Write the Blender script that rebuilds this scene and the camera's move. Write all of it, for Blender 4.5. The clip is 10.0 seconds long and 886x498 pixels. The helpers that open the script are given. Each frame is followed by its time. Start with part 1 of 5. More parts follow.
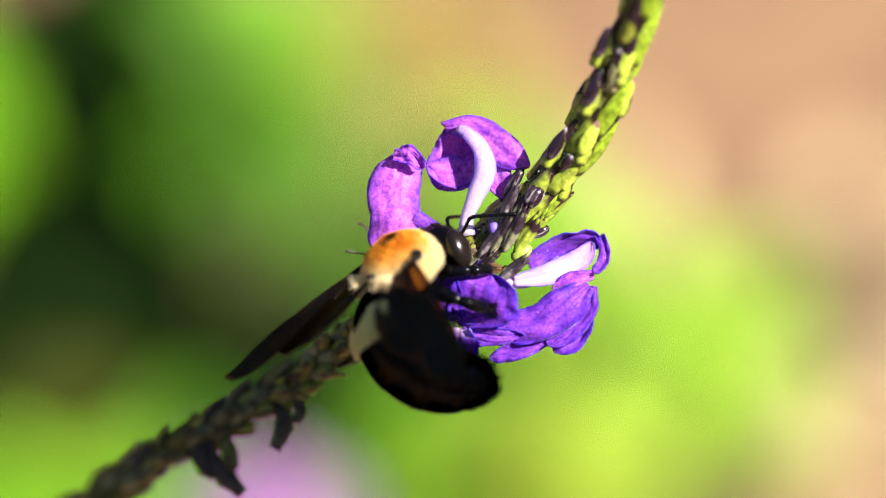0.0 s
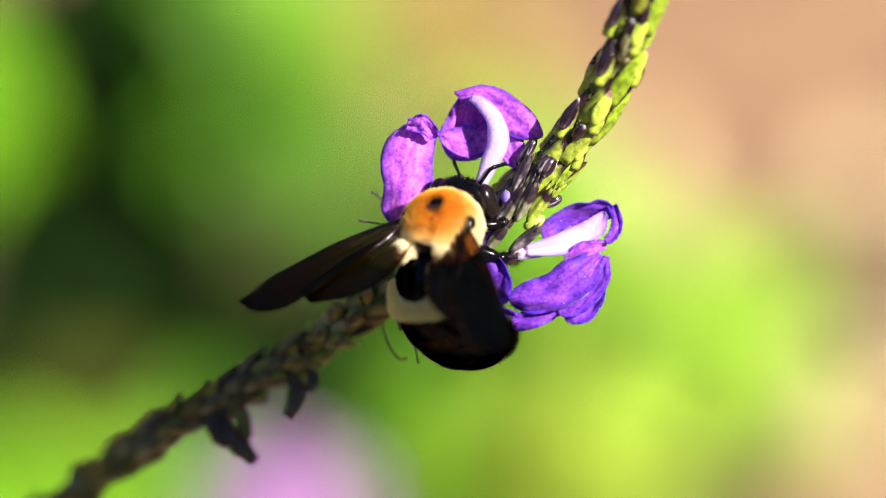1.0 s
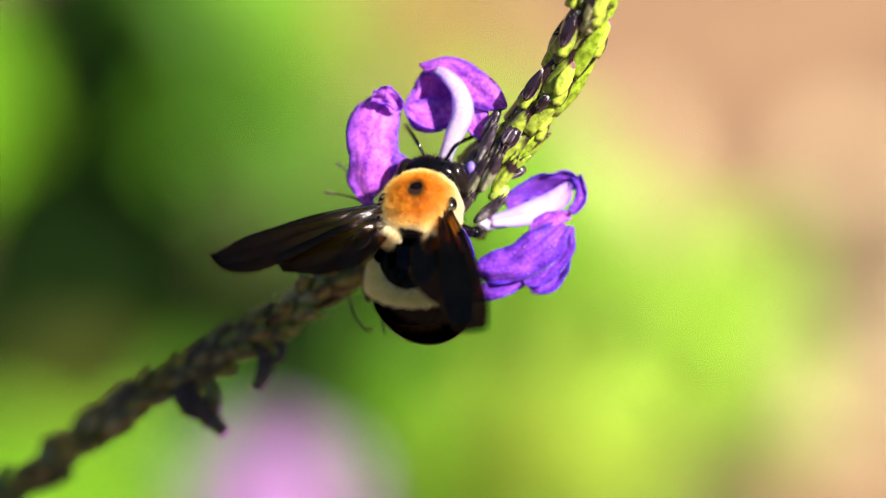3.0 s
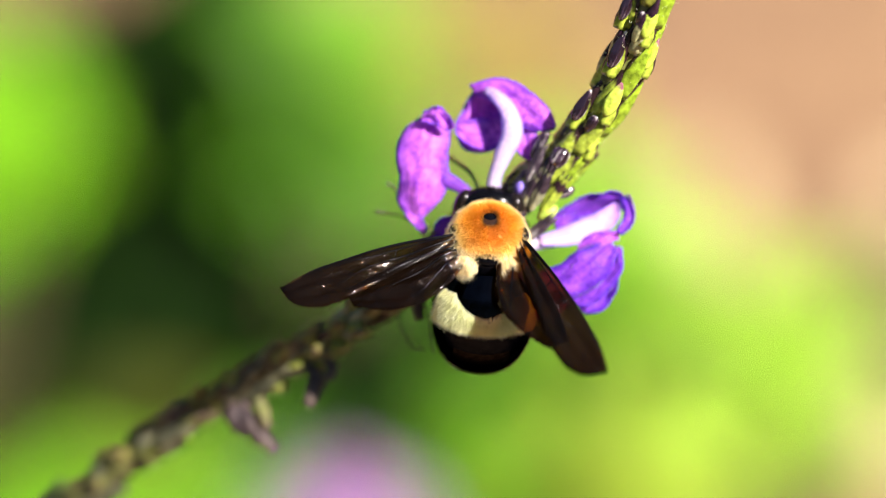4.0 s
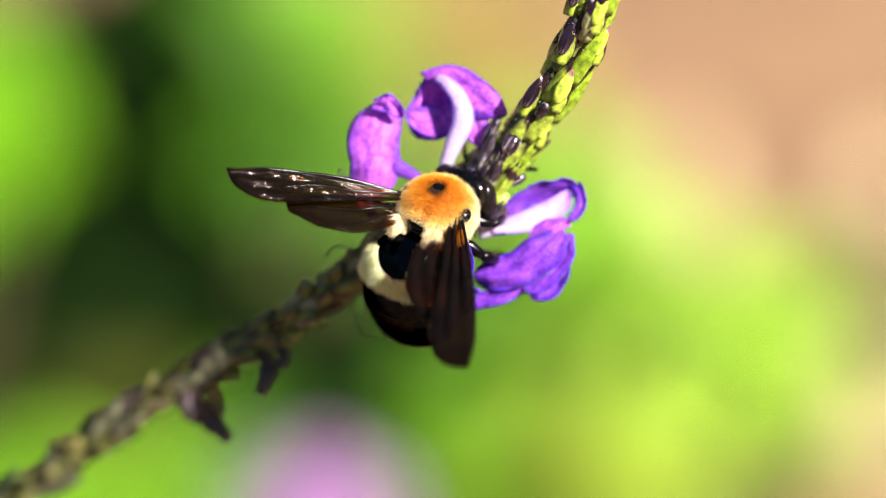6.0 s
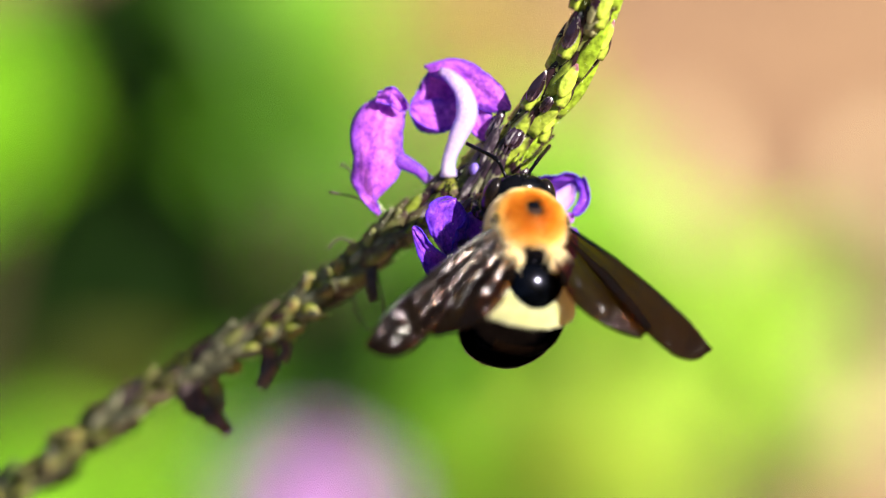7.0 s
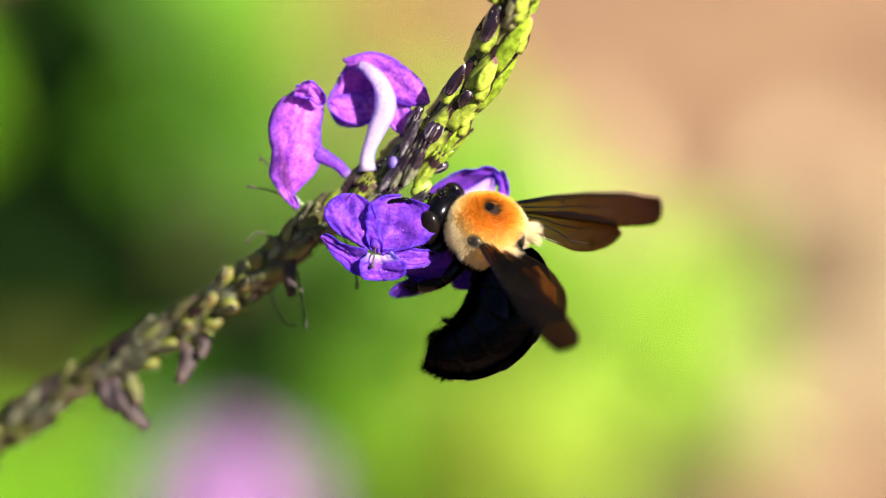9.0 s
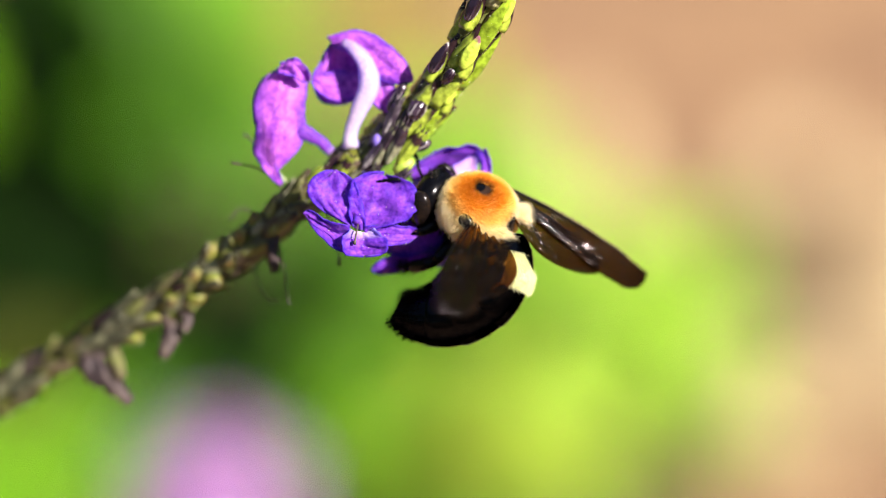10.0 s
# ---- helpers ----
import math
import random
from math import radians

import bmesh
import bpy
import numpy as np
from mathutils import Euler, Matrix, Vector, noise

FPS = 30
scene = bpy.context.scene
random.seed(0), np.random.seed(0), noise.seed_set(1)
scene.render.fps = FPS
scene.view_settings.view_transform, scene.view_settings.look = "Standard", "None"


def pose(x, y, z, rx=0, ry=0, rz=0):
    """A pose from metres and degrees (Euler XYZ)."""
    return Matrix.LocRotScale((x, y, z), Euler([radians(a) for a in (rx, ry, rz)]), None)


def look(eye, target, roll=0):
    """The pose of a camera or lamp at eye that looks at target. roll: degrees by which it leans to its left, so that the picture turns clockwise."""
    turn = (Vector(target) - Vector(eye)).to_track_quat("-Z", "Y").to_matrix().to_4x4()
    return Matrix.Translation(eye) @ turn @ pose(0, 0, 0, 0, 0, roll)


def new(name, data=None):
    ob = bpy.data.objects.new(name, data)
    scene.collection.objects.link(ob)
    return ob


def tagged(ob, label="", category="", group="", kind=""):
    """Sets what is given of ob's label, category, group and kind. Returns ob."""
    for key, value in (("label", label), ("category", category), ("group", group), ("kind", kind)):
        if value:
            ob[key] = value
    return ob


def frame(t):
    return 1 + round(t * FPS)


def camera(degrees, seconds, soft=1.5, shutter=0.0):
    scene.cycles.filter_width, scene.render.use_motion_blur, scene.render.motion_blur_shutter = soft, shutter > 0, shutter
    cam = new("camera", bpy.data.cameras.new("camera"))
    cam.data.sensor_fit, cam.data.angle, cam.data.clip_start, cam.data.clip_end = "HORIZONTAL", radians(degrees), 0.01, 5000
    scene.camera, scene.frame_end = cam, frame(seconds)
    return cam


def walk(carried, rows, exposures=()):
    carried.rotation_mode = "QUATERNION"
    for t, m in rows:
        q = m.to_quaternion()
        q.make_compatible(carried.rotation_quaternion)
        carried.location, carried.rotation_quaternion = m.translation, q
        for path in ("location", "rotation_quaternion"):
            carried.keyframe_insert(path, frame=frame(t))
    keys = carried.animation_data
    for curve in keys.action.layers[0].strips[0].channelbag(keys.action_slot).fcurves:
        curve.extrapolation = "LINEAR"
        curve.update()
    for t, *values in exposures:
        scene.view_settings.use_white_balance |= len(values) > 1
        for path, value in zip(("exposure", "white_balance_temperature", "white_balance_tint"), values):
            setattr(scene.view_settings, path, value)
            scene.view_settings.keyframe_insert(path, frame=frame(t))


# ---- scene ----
# All plant and insect measures are in millimetres in the tilted space of the flower spike:
# u to the right, v upwards along the slope, w towards the lens; MM brings them to metres.
MM = 0.001
TILT = radians(40)
SPIKE = Matrix((
    (1, 0, 0, 0),
    (0, math.sin(TILT), -math.cos(TILT), 0),
    (0, math.cos(TILT), math.sin(TILT), 0.62),
    (0, 0, 0, 1)))


def place(u, v, w):
    return SPIKE @ (Vector((u, v, w)) * MM)


cam = camera(14.0, 10.0, soft=1.1)
cam.data.dof.use_dof = True
cam.data.dof.focus_distance = 0.3895
cam.data.dof.aperture_fstop = 5.8

# seconds; eye sideways, up and distance; the point of the flower plane that it looks at; roll
PATH = [
    (0, -10.35, 8.82, 391.3, 0.99, 4.03, 1.06),
    (0.5, -9.59, 7.74, 391.6, 1.21, 3.26, 1.21),
    (1, -9.81, 6.31, 392.6, -0.43, 0.71, 1.02),
    (1.5, -9.57, 5.29, 392.7, 1.43, 0.34, 1.21),
    (2, -8.78, 4.94, 391.8, 2.45, -0.60, 1.12),
    (2.2, -8.27, 4.65, 392.5, 2.18, -0.43, 1.04),
    (3.3, -5.50, 3.07, 396.1, 3.38, -2.94, 0.65),
    (3.5, -4.99, 2.79, 396.8, 1.95, -3.04, 0.58),
    (4, -2.55, 0.19, 398.5, -2.08, -0.36, -0.03),
    (4.5, -1.00, 0.00, 400.0, 0.00, 0.00, 0.00),
    (5, -0.25, -0.00, 399.3, -2.01, 1.14, -0.44),
    (5.5, -0.31, 0.78, 399.0, -1.79, -0.28, -0.45),
    (6, 1.01, 0.78, 398.0, 3.26, -1.74, -0.02),
    (6.2, 0.80, 0.96, 397.6, 2.85, -2.17, 0.09),
    (7.3, -0.34, 1.94, 395.8, 3.72, -2.11, 0.65),
    (7.5, -0.55, 2.12, 395.5, 4.40, -1.14, 0.76),
    (8, -0.84, 1.82, 394.8, 5.65, -0.99, 0.74),
    (8.5, -0.00, 1.81, 394.7, 8.24, -1.06, 0.86),
    (9, -0.06, 2.02, 395.1, 11.85, -3.04, 1.44),
    (9.5, 0.30, 0.97, 396.6, 13.60, -4.20, 1.81),
    (10, 0.72, -0.50, 397.9, 13.84, -5.52, 2.05)]
walk(cam, [(t, look(place(x, y, d), place(a, b, 0), r)) for t, x, y, d, a, b, r in PATH],
     exposures=[(0.0, 1.45), (3.5, 1.45), (4.5, 1.50), (6.0, 1.46), (8.0, 1.45), (9.5, 1.36), (10.0, 1.35)])

# ---- light ----
to_sun = (SPIKE.to_3x3() @ Vector((0.63, 0.33, 0.70))).normalized()
world = bpy.data.worlds.new("sky")
scene.world = world
world.use_nodes = True
sky = world.node_tree.nodes.new("ShaderNodeTexSky")
sky.sky_type, sky.sun_disc = "NISHITA", False
sky.sun_elevation = math.asin(to_sun.z)
sky.sun_rotation = math.atan2(to_sun.x, to_sun.y)
back = world.node_tree.nodes["Background"]
back.inputs["Strength"].default_value = 0.05
world.node_tree.links.new(sky.outputs[0], back.inputs[0])
sun = bpy.data.lights.new("sun", "SUN")
sun.energy, sun.angle, sun.color = 5.15, radians(0.53), (1.0, 0.880, 0.845)
sun_ob = new("sun", sun)
sun_ob.matrix_world = look(to_sun * 3, (0, 0, 0))


# ---- materials ----
def graph(name):
    m = bpy.data.materials.new(name)
    m.use_nodes = True
    n = m.node_tree.nodes
    return m, n, m.node_tree.links, n["Principled BSDF"]


def noise_node(n, l, scale, detail=4.0, coord="Object"):
    tc = n.new("ShaderNodeTexCoord")
    t = n.new("ShaderNodeTexNoise")
    t.inputs["Scale"].default_value, t.inputs["Detail"].default_value = scale, detail
    l.new(tc.outputs[coord], t.inputs["Vector"])
    return t


def ramp(n, l, source, stops):
    r = n.new("ShaderNodeValToRGB")
    e = r.color_ramp.elements
    while len(e) < len(stops):
        e.new(0.5)
    for k, (p, c) in zip(e, stops):
        k.position, k.color = p, (*c, 1)
    l.new(source, r.inputs[0])
    return r


def mixed(n, l, kind, fac, a, b):
    """Mix of two colours; a and b are sockets or colours, fac a socket or a number."""
    m = n.new("ShaderNodeMix")
    m.data_type, m.blend_type = "RGBA", kind
    for s, x in ((m.inputs[0], fac), (m.inputs[6], a), (m.inputs[7], b)):
        if isinstance(x, (int, float)):
            s.default_value = x
        elif isinstance(x, tuple):
            s.default_value = (*x, 1)
        else:
            l.new(x, s)
    return m.outputs[2]


def bump(n, l, p, height, strength, distance):
    b = n.new("ShaderNodeBump")
    b.inputs["Strength"].default_value, b.inputs["Distance"].default_value = strength, distance
    l.new(height, b.inputs["Height"])
    l.new(b.outputs[0], p.inputs["Normal"])
    return b


def value(n, l, attribute):
    a = n.new("ShaderNodeAttribute")
    a.attribute_name = attribute
    return a.outputs["Fac"]


def surface(name, stops, rough=0.5, scale=900, spec=0.5, relief=0.25, depth=0.0001, coat=0.0, random_value=0.0, ior=1.5):
    """A grained surface: colour stops over noise, a finer second noise for relief."""
    m, n, l, p = graph(name)
    a = noise_node(n, l, scale)
    c = ramp(n, l, a.outputs[0], stops).outputs[0]
    if random_value:
        info = n.new("ShaderNodeObjectInfo")
        hsv = n.new("ShaderNodeHueSaturation")
        mr = n.new("ShaderNodeMapRange")
        mr.inputs[3].default_value, mr.inputs[4].default_value = 1 - random_value, 1 + random_value
        l.new(info.outputs["Random"], mr.inputs[0])
        l.new(mr.outputs[0], hsv.inputs["Value"])
        l.new(c, hsv.inputs["Color"])
        c = hsv.outputs[0]
    l.new(c, p.inputs["Base Color"])
    p.inputs["Roughness"].default_value = rough
    p.inputs["Specular IOR Level"].default_value = spec
    p.inputs["Coat Weight"].default_value = coat
    p.inputs["IOR"].default_value = ior
    b = noise_node(n, l, scale * 3)
    bump(n, l, p, b.outputs[0], relief, depth)
    return m


def translucent(m, n, l, p, colour, share):
    """Lets a share of the light through a thin sheet."""
    t = n.new("ShaderNodeBsdfTranslucent")
    if isinstance(colour, tuple):
        t.inputs[0].default_value = (*colour, 1)
    else:
        l.new(colour, t.inputs[0])
    mix = n.new("ShaderNodeMixShader")
    mix.inputs[0].default_value = share
    l.new(p.outputs[0], mix.inputs[1])
    l.new(t.outputs[0], mix.inputs[2])
    l.new(mix.outputs[0], n["Material Output"].inputs[0])


def petal_material(name, deep, light, throat):
    m, n, l, p = graph(name)
    grain = noise_node(n, l, 520, 8)
    grain.inputs["Roughness"].default_value = 0.62
    c = ramp(n, l, grain.outputs[0], [(0.32, deep), (0.62, light)]).outputs[0]
    # fine veins that run out from the throat
    vein = n.new("ShaderNodeTexNoise")
    comb = n.new("ShaderNodeCombineXYZ")
    l.new(value(n, l, "across"), comb.inputs[0])
    mul = n.new("ShaderNodeMath")
    mul.operation, mul.inputs[1].default_value = "MULTIPLY", 0.12
    l.new(value(n, l, "along"), mul.inputs[0])
    l.new(mul.outputs[0], comb.inputs[1])
    l.new(comb.outputs[0], vein.inputs["Vector"])
    vein.inputs["Scale"].default_value, vein.inputs["Detail"].default_value = 9, 3
    v = ramp(n, l, vein.outputs[0], [(0.42, (0.8, 0.72, 0.9)), (0.55, (1, 1, 1))]).outputs[0]
    c = mixed(n, l, "MULTIPLY", 0.4, c, v)
    speck = ramp(n, l, noise_node(n, l, 2600, 3).outputs[0], [(0.36, (0.55, 0.5, 0.75)), (0.5, (1, 1, 1)), (0.66, (1.25, 1.3, 1.15))]).outputs[0]
    c = mixed(n, l, "MULTIPLY", 0.8, c, speck)
    rim = n.new("ShaderNodeMath")
    rim.operation = "ABSOLUTE"
    l.new(value(n, l, "across"), rim.inputs[0])
    r = ramp(n, l, rim.outputs[0], [(0.55, (1, 1, 1)), (0.85, (0.66, 0.64, 0.95)), (1.0, (0.38, 0.42, 0.90))]).outputs[0]
    w = ramp(n, l, value(n, l, "along"), [(0.0, (1, 1, 1)), (0.12, (0.8, 0.8, 0.8)), (0.34, (0, 0, 0))]).outputs[0]
    c = mixed(n, l, "MIX", w, c, throat)
    c = mixed(n, l, "MULTIPLY", 1.0, c, r)
    l.new(c, p.inputs["Base Color"])
    p.inputs["Roughness"].default_value = 0.55
    p.inputs["Sheen Weight"].default_value = 0.25
    p.inputs["Sheen Roughness"].default_value = 0.4
    p.inputs["Specular IOR Level"].default_value = 0.3
    fine = noise_node(n, l, 3200, 3)
    relief = mixed(n, l, "MIX", 0.12, fine.outputs[0], vein.outputs[0])
    bump(n, l, p, relief, 0.4, 0.0002)
    translucent(m, n, l, p, c, 0.5)
    return m


def leaf_material(name, dark, light, share=0.4, spec=0.3):
    m, n, l, p = graph(name)
    a = noise_node(n, l, 60, 5)
    c = ramp(n, l, a.outputs[0], [(0.3, dark), (0.7, light)]).outputs[0]
    info = n.new("ShaderNodeObjectInfo")
    hsv = n.new("ShaderNodeHueSaturation")
    mr = n.new("ShaderNodeMapRange")
    mr.inputs[3].default_value, mr.inputs[4].default_value = 0.75, 1.25
    l.new(info.outputs["Random"], mr.inputs[0])
    l.new(mr.outputs[0], hsv.inputs["Value"])
    l.new(c, hsv.inputs["Color"])
    vein = ramp(n, l, value(n, l, "rib"), [(0.0, (1.3, 1.3, 1.0)), (0.1, (1, 1, 1))]).outputs[0]
    c = mixed(n, l, "MULTIPLY", 1.0, hsv.outputs[0], vein)
    l.new(c, p.inputs["Base Color"])
    p.inputs["Roughness"].default_value = 0.5
    p.inputs["Specular IOR Level"].default_value = spec
    b = noise_node(n, l, 300, 4)
    bump(n, l, p, b.outputs[0], 0.4, 0.001)
    translucent(m, n, l, p, c, share)
    return m


PETAL = petal_material("violet petal", (0.33, 0.05, 0.62), (0.78, 0.23, 0.89), (0.9, 0.72, 0.92))
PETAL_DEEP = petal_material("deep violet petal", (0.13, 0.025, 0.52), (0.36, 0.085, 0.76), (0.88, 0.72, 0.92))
TUBE = petal_material("pale tube", (0.5, 0.25, 0.75), (0.75, 0.55, 0.85), (0.92, 0.86, 0.9))
TUBE_VIOLET = petal_material("violet tube", (0.2, 0.04, 0.5), (0.36, 0.1, 0.7), (0.8, 0.7, 0.8))
STEM = surface("spike stem", [(0.3, (0.05, 0.05, 0.02)), (0.55, (0.14, 0.16, 0.03)), (0.75, (0.21, 0.19, 0.10))], 0.6, 500, 0.3, 0.5, 0.0003)
FRUIT = surface("green fruit", [(0.25, (0.06, 0.09, 0.01)), (0.42, (0.15, 0.20, 0.02)), (0.54, (0.18, 0.16, 0.04)), (0.64, (0.16, 0.06, 0.03))], 0.45, 300, 0.4, 0.5, 0.0003, random_value=0.35)
GREY = surface("dry grey calyx", [(0.3, (0.024, 0.022, 0.014)), (0.52, (0.10, 0.105, 0.055)), (0.74, (0.27, 0.27, 0.17))], 0.7, 600, 0.3, 0.7, 0.0004, random_value=0.45)
WITHERED = surface("withered calyx", [(0.3, (0.03, 0.02, 0.016)), (0.48, (0.09, 0.065, 0.04)), (0.6, (0.15, 0.17, 0.04)), (0.8, (0.22, 0.20, 0.14))], 0.7, 420, 0.3, 0.5, 0.0003, random_value=0.4)
CALYX = surface("green calyx", [(0.3, (0.22, 0.33, 0.03)), (0.7, (0.40, 0.50, 0.08))], 0.5, 900)
DRIED = surface("dried flower", [(0.25, (0.016, 0.010, 0.011)), (0.5, (0.045, 0.030, 0.028)), (0.75, (0.11, 0.085, 0.06))], 0.6, 500, 0.4, 0.5, 0.0003)
STYLE = surface("dry style", [(0.3, (0.03, 0.025, 0.02)), (0.7, (0.09, 0.07, 0.05))], 0.6, 900)
STIGMA = surface("stigma", [(0.3, (0.5, 0.6, 0.3)), (0.7, (0.7, 0.75, 0.5))], 0.4, 900)


def bract_material(name, purple, green, bias):
    """Green scales that turn purple towards the tip and the edges."""
    m, n, l, p = graph(name)
    grain = noise_node(n, l, 330, 5)
    streak = n.new("ShaderNodeMapping")
    streak.inputs["Scale"].default_value = (2.2, 0.5, 1.0)
    l.new(grain.inputs["Vector"].links[0].from_socket, streak.inputs["Vector"])
    l.new(streak.outputs[0], grain.inputs["Vector"])
    add = n.new("ShaderNodeMath")
    add.operation = "MULTIPLY_ADD"
    add.inputs[1].default_value, add.inputs[2].default_value = 0.9, -0.45 + bias
    l.new(grain.outputs[0], add.inputs[0])
    total = n.new("ShaderNodeMath")
    total.operation = "ADD"
    l.new(add.outputs[0], total.inputs[0])
    rim = n.new("ShaderNodeMath")
    rim.operation = "POWER"
    rim.inputs[1].default_value = 3.0
    l.new(value(n, l, "across"), rim.inputs[0])
    both = n.new("ShaderNodeMath")
    both.operation = "MULTIPLY_ADD"
    both.inputs[1].default_value = 0.62
    l.new(rim.outputs[0], both.inputs[0])
    l.new(value(n, l, "along"), both.inputs[2])
    l.new(both.outputs[0], total.inputs[1])
    g = noise_node(n, l, 1500, 4)
    gc = ramp(n, l, g.outputs[0], [(0.3, tuple(x * 0.5 for x in green)), (0.7, tuple(min(1, x * 1.5) for x in green))]).outputs[0]
    pc = ramp(n, l, g.outputs[0], [(0.35, purple), (0.75, tuple(x * 2.0 + 0.004 for x in purple))]).outputs[0]
    f = ramp(n, l, total.outputs[0], [(0.46, (0, 0, 0)), (0.56, (1, 1, 1))]).outputs[0]
    c = mixed(n, l, "MIX", f, gc, pc)
    l.new(c, p.inputs["Base Color"])
    p.inputs["Roughness"].default_value = 0.17
    p.inputs["Specular IOR Level"].default_value = 0.42
    bump(n, l, p, grain.outputs[0], 0.3, 0.0003)
    translucent(m, n, l, p, c, 0.08)
    return m


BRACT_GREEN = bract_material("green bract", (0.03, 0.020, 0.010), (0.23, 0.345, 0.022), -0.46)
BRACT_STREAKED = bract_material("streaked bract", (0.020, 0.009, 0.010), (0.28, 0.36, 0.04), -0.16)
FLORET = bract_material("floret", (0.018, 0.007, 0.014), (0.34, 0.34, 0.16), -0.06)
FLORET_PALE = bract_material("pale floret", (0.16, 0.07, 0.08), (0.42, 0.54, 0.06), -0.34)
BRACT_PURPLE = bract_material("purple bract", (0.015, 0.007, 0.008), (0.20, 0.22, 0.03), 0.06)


def bud_material():
    """Glossy dark bud with pale lilac streaks along it."""
    m, n, l, p = graph("bud")
    tc = n.new("ShaderNodeTexCoord")
    mp = n.new("ShaderNodeMapping")
    mp.inputs["Scale"].default_value = (2200, 260, 2200)
    t = n.new("ShaderNodeTexNoise")
    t.inputs["Scale"].default_value, t.inputs["Detail"].default_value = 1.0, 2
    l.new(tc.outputs["Object"], mp.inputs["Vector"])
    l.new(mp.outputs[0], t.inputs["Vector"])
    c = ramp(n, l, t.outputs[0], [(0.42, (0.012, 0.005, 0.009)), (0.54, (0.05, 0.03, 0.045)), (0.66, (0.42, 0.40, 0.38))]).outputs[0]
    l.new(c, p.inputs["Base Color"])
    p.inputs["Roughness"].default_value = 0.15
    p.inputs["Specular IOR Level"].default_value = 0.8
    bump(n, l, p, t.outputs[0], 0.4, 0.0002)
    return m


BUD = bud_material()
CORE_BUD = surface("violet bud", [(0.3, (0.10, 0.06, 0.32)), (0.7, (0.2, 0.14, 0.5))], 0.6, 900)

BLACK = surface("black cuticle", [(0.3, (0.0012, 0.0012, 0.0018)), (0.7, (0.003, 0.003, 0.004))], 0.16, 1200, 0.16, 0.06, 0.00004)
VELVET = surface("black plate", [(0.3, (0.007, 0.0075, 0.010)), (0.7, (0.014, 0.015, 0.019))], 0.17, 1200, 0.5, 0.06, 0.00004, ior=1.13)


def shell(m):
    """Hard dark chitin: it mirrors the sun, but little at a grazing view."""
    p = m.node_tree.nodes["Principled BSDF"]
    p.inputs["Metallic"].default_value = 1.0
    p.inputs["Specular Tint"].default_value = (0.05, 0.05, 0.06, 1)


shell(VELVET)
BAND = surface("brown tergite margin", [(0.3, (0.012, 0.010, 0.008)), (0.7, (0.026, 0.021, 0.018))], 0.36, 1500, 0.5, 0.3)
shell(BAND)
EYE = surface("compound eye", [(0.3, (0.004, 0.003, 0.003)), (0.7, (0.012, 0.008, 0.006))], 0.2, 6000, 0.3, 0.12, 0.00003)
HAIR_BLACK = surface("black hair", [(0.3, (0.0008, 0.0008, 0.0009)), (0.7, (0.002, 0.002, 0.002))], 0.5, 900, 0.5, ior=1.08)
HAIR_PALE = surface("pale yellow hair", [(0.3, (0.78, 0.80, 0.44)), (0.7, (0.92, 0.94, 0.64))], 0.6, 700)
translucent(HAIR_PALE, HAIR_PALE.node_tree.nodes, HAIR_PALE.node_tree.links, HAIR_PALE.node_tree.nodes["Principled BSDF"], HAIR_PALE.node_tree.nodes["Principled BSDF"].inputs["Base Color"].links[0].from_socket, 0.45)
HAIR_RUST = surface("rusty hair", [(0.3, (0.05, 0.018, 0.006)), (0.7, (0.20, 0.08, 0.02))], 0.6, 700)


def thorax_fur():
    """Orange on the back, cream on the sides, by the place on the thorax."""
    m, n, l, p = graph("thorax fur")
    tc = n.new("ShaderNodeTexCoord")
    ln = n.new("ShaderNodeVectorMath")
    ln.operation = "DISTANCE"
    ln.inputs[1].default_value = (0, 0.0009, 0.0041)
    l.new(tc.outputs["Object"], ln.inputs[0])
    g = noise_node(n, l, 450, 4)
    add = n.new("ShaderNodeMath")
    add.operation = "MULTIPLY_ADD"
    add.inputs[1].default_value = 0.0016
    l.new(g.outputs[0], add.inputs[0])
    l.new(ln.outputs["Value"], add.inputs[2])
    mr = n.new("ShaderNodeMapRange")
    mr.inputs[1].default_value, mr.inputs[2].default_value = 0.0, 0.008
    l.new(add.outputs[0], mr.inputs[0])
    c = ramp(n, l, mr.outputs[0], [(0.19, (0.030, 0.010, 0.002)), (0.26, (0.70, 0.26, 0.008)), (0.44, (0.90, 0.47, 0.035)), (0.60, (0.95, 0.70, 0.21)), (0.72, (0.97, 0.87, 0.55))]).outputs[0]
    l.new(c, p.inputs["Base Color"])
    p.inputs["Roughness"].default_value = 0.5
    p.inputs["Sheen Weight"].default_value = 0.25
    p.inputs["Sheen Roughness"].default_value = 0.35
    p.inputs["Sheen Tint"].default_value = (1, 0.86, 0.6, 1)
    translucent(m, n, l, p, c, 0.4)
    return m


FUR = thorax_fur()


